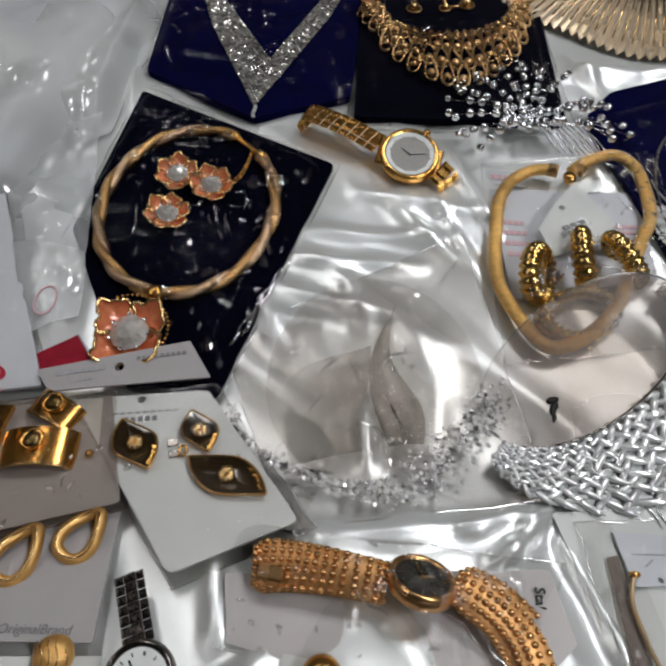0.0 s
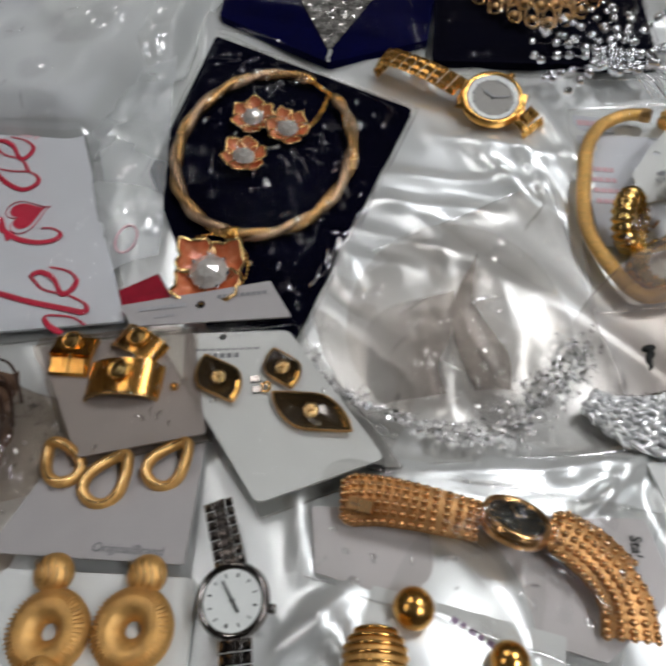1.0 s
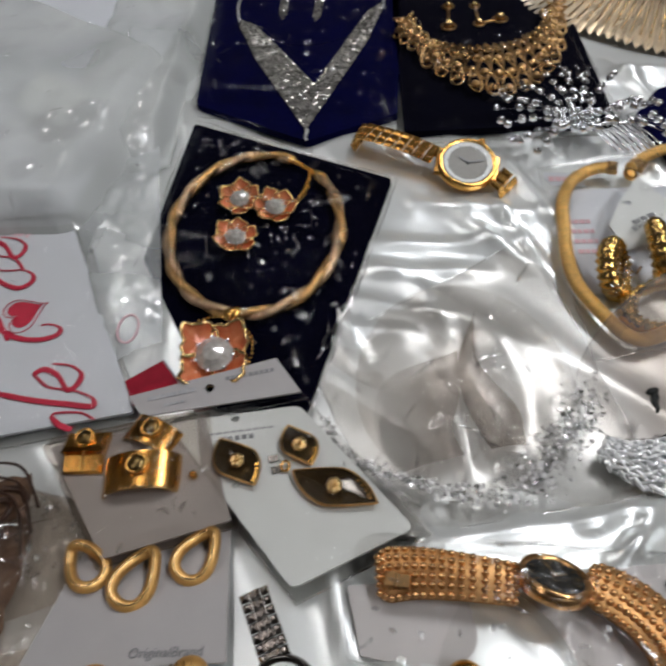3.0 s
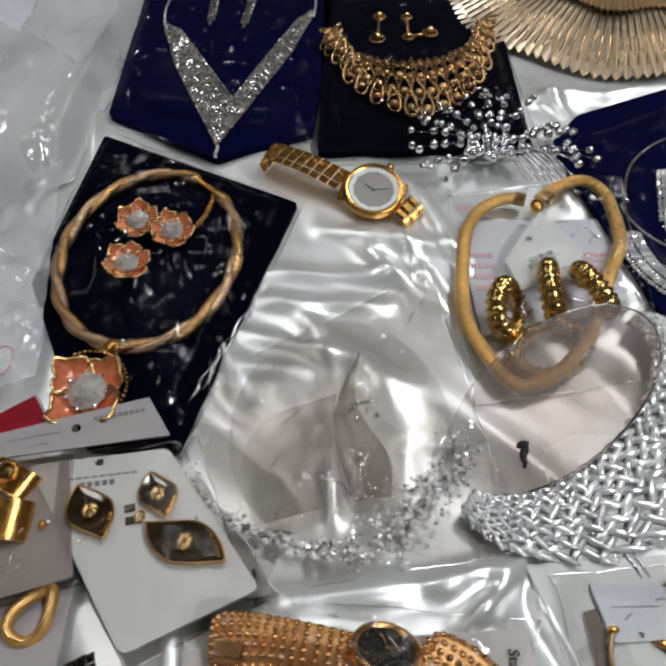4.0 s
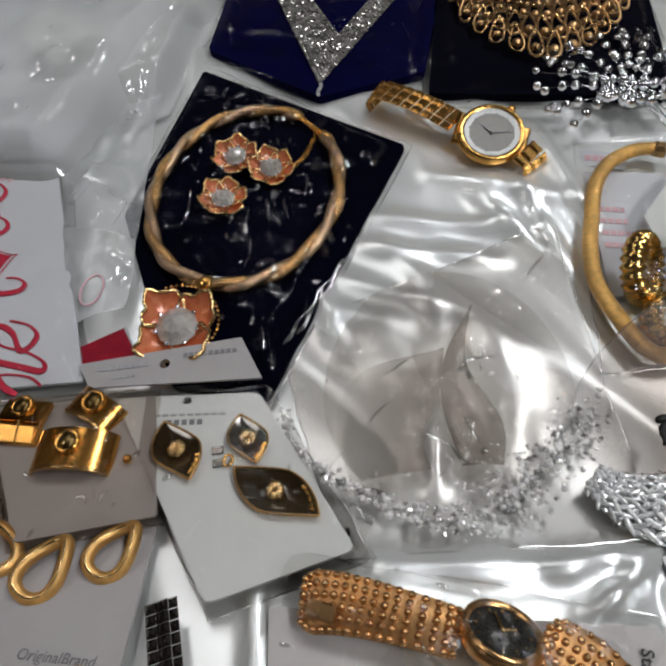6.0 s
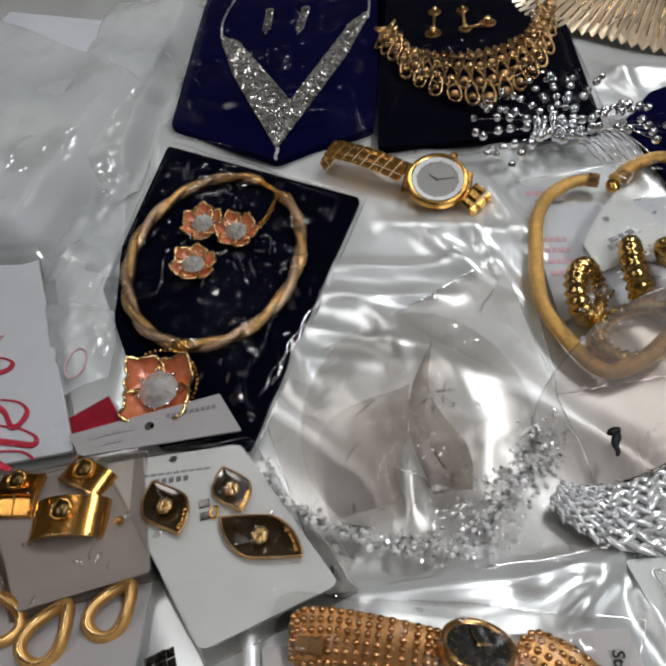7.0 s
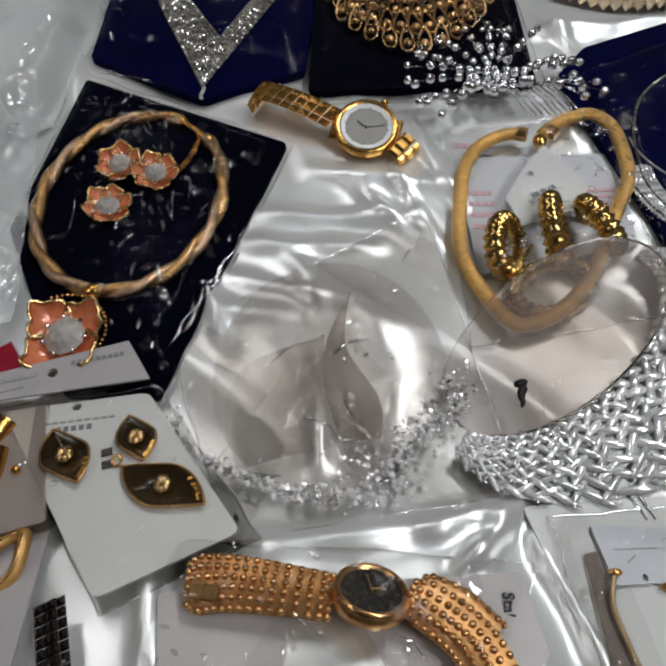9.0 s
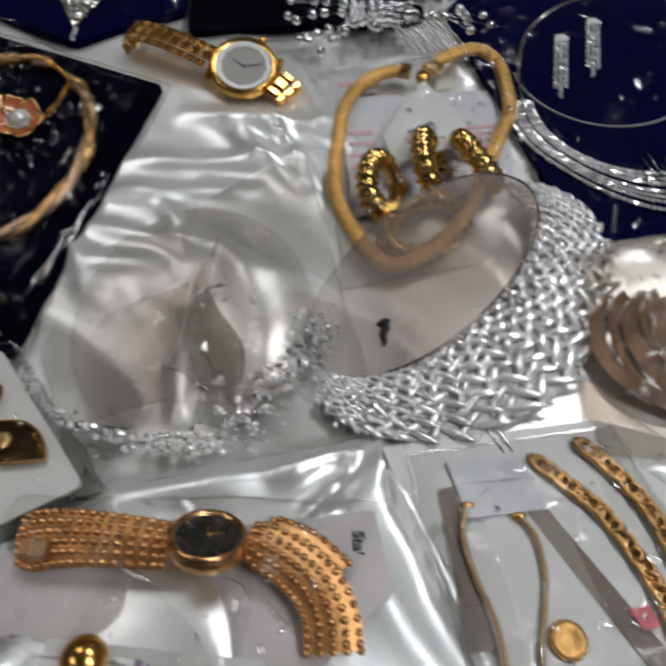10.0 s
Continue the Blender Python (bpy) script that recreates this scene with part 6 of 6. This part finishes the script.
def disc_earring(x, y, bx, by):
    z = disc_plane(x, y)
    t = thing("disc_earring", "matte gold coiled disc earring hanging from a domed stud", "earring", (x, y, z), "pair of disc earrings")
    s = Shape()
    prof = [(0.0026, 0.0012), (0.0024, 0.0030)]
    for i in range(15):
        r = 0.0034 + 0.0086 * i / 14
        prof.append((r, 0.0038 + 0.0032 * math.sin(math.pi * i / 14) + (0.00055 if i % 2 else 0)))
    prof += [(0.0126, 0.0030), (0.0122, 0.0008)]
    part("coiled_disc", s.lathe((x, y, z), prof, 48), YELLOW_GOLD, t)
    ribs = Shape()
    for i in range(52):
        a = 2 * math.pi * i / 52
        c = Vector((x + 0.0104 * math.cos(a), y + 0.0104 * math.sin(a), z + 0.0063))
        ribs.box(c, (0.0030, 0.00055, 0.0010), Matrix.Rotation(a, 4, "Z") @ Matrix.Rotation(0.35, 4, "Y"), 0.0002)
    part("radial_ribs", ribs, YELLOW_GOLD, t, smooth=False)
    zb = disc_plane(bx, by)
    stud_ob = part("domed_stud", Shape().ball((bx, by, zb + 0.0040), 0.0064, 20, 12, (1, 1, 0.72)), YELLOW_GOLD, t)
    for i in range(5):
        part("dome_line", Shape().tube([(bx - 0.005 + 0.0024 * i + 0.001 * math.sin(k), by - 0.004 + 0.0016 * k, zb + 0.0040 + 0.0046 * math.sqrt(max(0.02, 1 - ((-0.005 + 0.0024 * i) ** 2 + (-0.004 + 0.0016 * k) ** 2) / 0.0064 ** 2))) for k in range(6)], 0.0003, 4), PALE_GOLD, stud_ob)
    part("hinge", Shape().box(((x * 0.45 + bx * 0.55), (y * 0.45 + by * 0.55) - 0.0005, z + 0.004), (0.0042, 0.0032, 0.0030), None, 0.0008), GOLD, t, smooth=False)


disc_earring(-0.1202, 0.0375, -0.1240, 0.0545)
disc_earring(-0.0946, 0.0392, -0.0938, 0.0552)
disc_earring(-0.1165, 0.0120, -0.1180, 0.0250)


# ---------------------------------------------------------------- brown filigree clip in a tan bag
def brown_clip():
    c = Vector((-0.190, 0.102, 0))
    t = thing("filigree_clip", "crumpled brown lace hair clip with scrolls in crinkled film", "hair clip", at(c.x, c.y, 0.0))
    rnd = random.Random(13)
    ax, ay = Vector((0.55, 0.83, 0)), Vector((-0.83, 0.55, 0))

    def lace(u, v):
        p = (1 - v) * ((1 - u) * Vector((-0.245, 0.040, 0)) + u * Vector((-0.166, 0.052, 0))) + v * ((1 - u) * Vector((-0.222, 0.128, 0)) + u * Vector((-0.170, 0.136, 0)))
        p = p + Vector((0.012, 0, 0)) * (v * (1 - v) * 2 * u)
        ragged = 0.004 * noise.noise(Vector((u * 7, v * 7, 3)))
        return at(p.x + ragged, p.y - ragged, 0.006 + 0.0052 * crumple(p.x, p.y, 0.030, 80) + 0.003 * math.sin(3 * u + 5 * v))

    dome = lambda x, y: at(x, y, 0.0095 + 0.0040 * crumple(x, y, 0.030, 80))
    part("lace_cloth", Shape().sheet(lace, 60, 60), TAN, t)
    for i in range(15):
        px, py = rnd.uniform(-0.75, 0.75), rnd.uniform(-0.75, 0.75)
        p = c + Vector((-0.008, -0.006, 0)) + ax * (0.046 * px) + ay * (0.026 * py)
        turns, r0 = rnd.uniform(0.9, 1.6), rnd.uniform(0.005, 0.011)
        s0 = rnd.uniform(0, 6.28)
        line = []
        for k in range(26):
            q = s0 + turns * 2 * math.pi * k / 25
            r = r0 * (1 - 0.75 * k / 25)
            line.append(dome(p.x + r * math.cos(q), p.y + r * math.sin(q)) + Vector((0, 0, 0.0006)))
        part("scroll", Shape().tube(line, 0.0013, 6, flat=0.4), BROWN_CLOTH, t)
    for k in range(3):
        arc = curve([dome(-0.219 + 0.004 * k, 0.112 - 0.004 * k), dome(-0.203 + 0.003 * k, 0.137 - 0.005 * k), dome(-0.176 + 0.002 * k, 0.139 - 0.008 * k), dome(-0.160, 0.118 - 0.010 * k)], 10)
        part("lace_cord", Shape().tube([p + Vector((0, 0, 0.0022)) for p in arc], 0.0006, 6, flat=0.5), BROWN_CLOTH, t)
    bag("clear_bag", "crinkled clear bag over the brown filigree clip", [(-0.265, 0.030), (-0.146, 0.036), (-0.136, 0.118), (-0.215, 0.150)], 0.0220, FILM_TAN, 53.0, 0.0036, 0.026, 90, seam=0.35, creases=220)


brown_clip()


# ---------------------------------------------------------------- rose gold watch on its card
rose_card, rose_plane = card("watch_card", "pale grey card under the rose gold watch", [(-0.0440, 0.0815, 0.0045), (-0.0410, 0.0590, 0.0045), (0.0480, 0.0375, 0.0050), (0.0760, 0.0590, 0.0045), (0.0730, 0.0845, 0.0045)], 0.0010, PALE_CARD, soft=0.001)
lettering("card_word", "Stal", BLACK, rose_card, (0.0655, 0.0780, rose_plane(0.0655, 0.0780) + 0.0012), (-0.12, -1, 0), 0.0052, 0, 0.0001)


def rose_watch():
    c = at(0.0230, 0.0760, 0.0150)
    t = thing("rose_gold_watch", "rose gold wristwatch with a beaded bracelet and a dark dial", "watch", (c.x, c.y, c.z - 0.010))
    turn = Matrix.Rotation(radians(-10), 4, "Z") @ Matrix.Rotation(radians(-40), 4, "X") @ Matrix.Rotation(radians(6), 4, "Y")
    watch_case(t, c, turn, 0.0104, ROSE_GOLD, DIAL_DARK, PALE_GOLD, (radians(20), radians(110)), radians(10))

    bead = ball_mesh("strap_bead", 0.00120, ROSE_GOLD, 10, 7)

    def strap(path, width, end_width, rows):
        base = Shape()
        n = len(path)
        edges = []
        for i, p in enumerate(path):
            d = (path[min(n - 1, i + 1)] - path[max(0, i - 1)]).normalized()
            side = Vector((0, 0, 1)).cross(d).normalized()
            k = i / (n - 1)
            w = (width + (end_width - width) * k) * (0.72 + 0.28 * smoothstep(k / 0.12))
            edges.append((p - side * (w / 2 + 0.0010), p + side * (w / 2 + 0.0010)))
            for j in range(rows):
                v = j / (rows - 1) - 0.5
                piece("bead", bead, p + side * (w * v) + Vector((0, 0, 0.0016 - 0.006 * v * v)), t)
        top = lambda u, v: edges[round(u * (n - 1))][0].lerp(edges[round(u * (n - 1))][1], v) + Vector((0, 0, 0.0012 - 0.006 * (v - 0.5) ** 2))
        base.sheet(top, n - 1, 8).sheet(lambda u, v: top(u, v) - Vector((0, 0, 0.0022)), n - 1, 8)
        part("strap_base", base, STRAP_BASE, t)

    strap(curve([at(-0.0330, 0.0830, 0.0110), at(-0.0210, 0.0825, 0.0130), at(-0.0060, 0.0800, 0.0135), at(0.0110, 0.0765, 0.0130)], 5), 0.0165, 0.0115, 6)
    strap(curve([at(0.0350, 0.0760, 0.0135), at(0.0440, 0.0700, 0.0130), at(0.0515, 0.0630, 0.0120), at(0.0560, 0.0540, 0.0110), at(0.0560, 0.0440, 0.0090)], 4), 0.0120, 0.0150, 5)
    strap(curve([at(0.0400, 0.0800, 0.0080), at(0.0510, 0.0745, 0.0075), at(0.0600, 0.0650, 0.0070)], 4), 0.0070, 0.0080, 3)
    clasp = Shape().box(at(-0.0270, 0.0795, 0.0145), (0.0090, 0.0050, 0.0016), Matrix.Rotation(radians(-12), 4, "Z"), 0.0005)
    part("clasp_plate", clasp, ROSE_GOLD, t, smooth=False)


rose_watch()
bag("clear_bag", "clear plastic bag round the rose gold watch", [(-0.0455, 0.0580), (0.0500, 0.0330), (0.0800, 0.0870), (-0.0480, 0.1010)], 0.0205, FILM, 57.0, 0.0020, 0.03, 60, floor_h=0.0015, creases=36)

# ---------------------------------------------------------------- card with the round gold earrings
ball_card, ball_plane = card("ball_card", "white card with purple dots and round gold earrings", [(-0.0225, 0.0560, 0.0030), (0.0370, 0.0440, 0.0030), (0.0270, 0.0050, 0.0030), (-0.0330, 0.0100, 0.0030)], 0.0010, WHITE_CARD, soft=0.001)
for i in range(4):
    bars(ball_card, ball_plane, (0.0020 + 0.0052 * i, 0.0475 - 0.0030 * i), (1, -0.6), [0.0022, 0.0018], 0.0018, PURPLE_PRINT, 0.0008)


def ball_earring(x, y, r, ribbed):
    z = ball_plane(x, y)
    t = thing("round_earring", "ribbed round gold earring" if ribbed else "smooth hammered gold ball earring", "earring", (x, y, z), "round earrings on the dotted card")
    part("ball", Shape().ball((x, y, z + r * 0.8), r, 24, 14, (1, 1, 0.8)), GOLD if not ribbed else YELLOW_GOLD, t)
    if ribbed:
        ribs = Shape()
        for k in range(7):
            yy = -0.75 * r + 1.5 * r * k / 6
            rr = math.sqrt(max(0.0, r * r - yy * yy))
            ribs.tube([(x + rr * math.cos(math.pi * i / 16), y + yy + 0.15 * rr * math.sin(math.pi * i / 16), z + r * 0.8 + rr * 0.8 * math.sin(math.pi * i / 16)) for i in range(17)], 0.0006, 6)
        part("ribs", ribs, GOLD, t)
    part("seat", Shape().lathe((x, y, z), [(0.0, 0.0014), (r * 0.5, 0.0012), (r * 0.55, 0.0)], 14), GOLD, t)


ball_earring(-0.0100, 0.0490, 0.0064, False)
ball_earring(-0.0215, 0.0345, 0.0092, True)
ball_earring(0.0178, 0.0360, 0.0058, False)

# ---------------------------------------------------------------- white cards with chains and thin hoops
chain_card, chain_plane = card("chain_card", "large white card with gold chain earrings", [(0.0790, 0.1065, 0.0035), (0.1560, 0.1080, 0.0035), (0.1980, 0.0900, 0.0035), (0.1980, -0.010, 0.0035), (0.1080, -0.010, 0.0040)], 0.0010, WHITE_CARD, soft=0.002)
wire_card, wire_plane = card("wire_hoop_card", "small white plastic earring card with a round hole", [(0.1000, 0.0985, 0.0058), (0.1270, 0.0965, 0.0058), (0.1290, 0.0790, 0.0058), (0.1030, 0.0785, 0.0058)], 0.0009, PAPER, soft=0.0015, holes=[(0.1132, 0.0806, 0.0011)])
bars(wire_card, wire_plane, (0.1040, 0.0900), (1, -0.02), [0.019], 0.0004, PALE_PRINT)
bars(wire_card, wire_plane, (0.1090, 0.0855), (1, 0.7), [0.004], 0.0005, PALE_PRINT)
for k, pts in enumerate((((0.1035, 0.0825), (0.1000, 0.0730), (0.1015, 0.0600), (0.1045, 0.0460), (0.1045, 0.0250)), ((0.1195, 0.0775), (0.1235, 0.0700), (0.1225, 0.0560), (0.1160, 0.0380), (0.1130, 0.0200)))):
    t = thing("wire_hoop", "thin beige gilt wire hoop hanging from a small card", "earring", at(pts[0][0], pts[0][1], 0.0035), "thin wire hoops")
    part("wire", Shape().tube(curve([at(x, y, 0.0066) for x, y in pts], 8), 0.0009, 8), BEIGE, t)
    part("catch", Shape().ball(at(pts[0][0], pts[0][1], 0.0068), 0.0017, 10, 6, (1.5, 0.8, 0.8)), GOLD, t)


def chain_earring(pts, label):
    line = curve([at(x, y, 0.0062) for x, y in pts], 9)
    t = thing("chain_earring", label, "earring", line[0] - Vector((0, 0, 0.003)), "chain earrings on the white card")
    for i in range(0, len(line) - 1, 2):
        p, d = line[i], (line[i + 1] - line[i]).normalized()
        side = Vector((-d.y, d.x, 0))
        ring = [p + d * (0.0034 * math.cos(q * math.pi / 7)) + side * (0.0021 * math.sin(q * math.pi / 7)) + Vector((0, 0, 0.0007 * math.sin(q * math.pi / 3.5 + i))) for q in range(14)]
        part("chain_link", Shape().tube(ring, 0.0010, 7, closed=True), ANTIQUE_GOLD, t)


chain_earring(((0.1310, 0.0945), (0.1395, 0.0850), (0.1470, 0.0755), (0.1530, 0.0620), (0.1565, 0.0500), (0.158, 0.035)), "antique gold chain earring on a white card")
chain_earring(((0.1478, 0.0985), (0.1550, 0.0890), (0.1610, 0.0780), (0.1640, 0.0670), (0.166, 0.050), (0.166, 0.035)), "antique gold chain earring on a white card")
coin = thing("coin_earring", "small round gold coin earring with a toothed rim", "earring", at(0.1250, 0.0405, 0.0035))
part("coin", Shape().lathe(at(0.1250, 0.0405, 0.0045), [(0.0, 0.0022), (0.0030, 0.0020), (0.0042, 0.0028), (0.0052, 0.0022), (0.0054, 0.0)], 28), YELLOW_GOLD, coin)
teeth = Shape()
for i in range(24):
    a = math.pi * i / 12
    teeth.ball(at(0.1250 + 0.0054 * math.cos(a), 0.0405 + 0.0054 * math.sin(a), 0.0056), 0.0007, 6, 4)
part("toothed_rim", teeth, PALE_GOLD, coin)
# A grey tinted strip stands for the shadow band on the white card.
strip, strip_plane = card("grey_strip", "grey strip of shadow across the white card, laid as tinted film", [(0.1230, 0.0790, 0.0052), (0.1295, 0.0800, 0.0052), (0.1560, 0.0300, 0.0052), (0.1480, 0.0280, 0.0052)], 0.0006, FILM_GREY, soft=0.0005, category="packaging")
strip2, strip2_plane = card("grey_strip", "greyish translucent strip beside the small card", [(0.0955, 0.0890, 0.0050), (0.1005, 0.0900, 0.0050), (0.1030, 0.0400, 0.0050), (0.0950, 0.0400, 0.0050)], 0.0006, FILM_GREY, soft=0.0005, category="packaging")
red_tag, red_plane = card("red_tag", "tiny pinkish red tag with a punched hole", [(0.1455, 0.0470, 0.0060), (0.1520, 0.0475, 0.0060), (0.1535, 0.0415, 0.0060), (0.1480, 0.0405, 0.0060)], 0.0008, plain("pink_red_tag", (0.62, 0.10, 0.14), 0.35, grain=0.2, size=300), soft=0.0006, holes=[(0.1495, 0.0442, 0.0007)], category="tag")
bag("clear_bag", "clear plastic sleeve over the chain earring card", [(0.0960, 0.0150), (0.1850, 0.0100), (0.1600, 0.1050), (0.0860, 0.1020)], 0.0115, FILM, 61.0, 0.0009, 0.03, 44, floor_h=0.0042, creases=16)


for k in range(2):
    pin = thing("metal_pin", "thin steel pin sticking out below the woven band", "pin", at(0.117 + 0.003 * k, 0.109, 0.0045), "pins below the woven band")
    part("shaft", Shape().tube([at(0.1165 + 0.003 * k, 0.110, 0.0055), at(0.1185 + 0.003 * k, 0.105, 0.0052), at(0.1205 + 0.003 * k, 0.0995, 0.0046)], 0.0005, 6), SILVER, pin)
    part("pin_head", Shape().ball(at(0.1165 + 0.003 * k, 0.1102, 0.0056), 0.0008, 8, 6), SILVER, pin)


# ---------------------------------------------------------------- copper satin bow in a clear bag
def copper_bow():
    c = Vector((0.196, 0.135, 0))
    t = thing("satin_bow", "coiled copper satin ribbon bow wrapped in clear film", "bow", at(c.x, c.y, 0.002))
    for k in range(7):
        r0, a0, a1 = 0.010 + 0.0042 * k, radians(85 + 9 * k), radians(285 - 6 * k)

        def loop(u, v):
            a = a0 + (a1 - a0) * u
            r = r0 + 0.0040 * (v - 0.5) + 0.0015 * math.sin(5 * u + k)
            return at(c.x + 0.010 + r * 1.15 * math.cos(a), c.y + r * math.sin(a), 0.006 + 0.010 * math.sin(math.pi * u) * (1 - 0.08 * k) + 0.0030 * (v - 0.5) * (1 if k % 2 else -1) + 0.0012 * math.sin(11 * u + 2 * k))

        part("ribbon_loop", Shape().sheet(loop, 30, 5).sheet(lambda u, v: loop(u, v) - Vector((0, 0, 0.0005)), 30, 2), COPPER, t)
    tail = lambda u, v: at(c.x + 0.004 + 0.045 * u, c.y - 0.012 + 0.030 * u + 0.012 * (v - 0.5), 0.012 - 0.006 * u + 0.002 * math.sin(8 * u + 3 * v))
    part("ribbon_tail", Shape().sheet(tail, 24, 6).sheet(lambda u, v: tail(u, v) - Vector((0, 0, 0.0005)), 24, 2), COPPER, t)
    bag("clear_bag", "crinkled clear bag over the copper bow", [(0.150, 0.092), (0.245, 0.085), (0.250, 0.185), (0.165, 0.180)], 0.0230, FILM_TAN, 67.0, 0.0025, 0.025, 60, creases=120)


copper_bow()
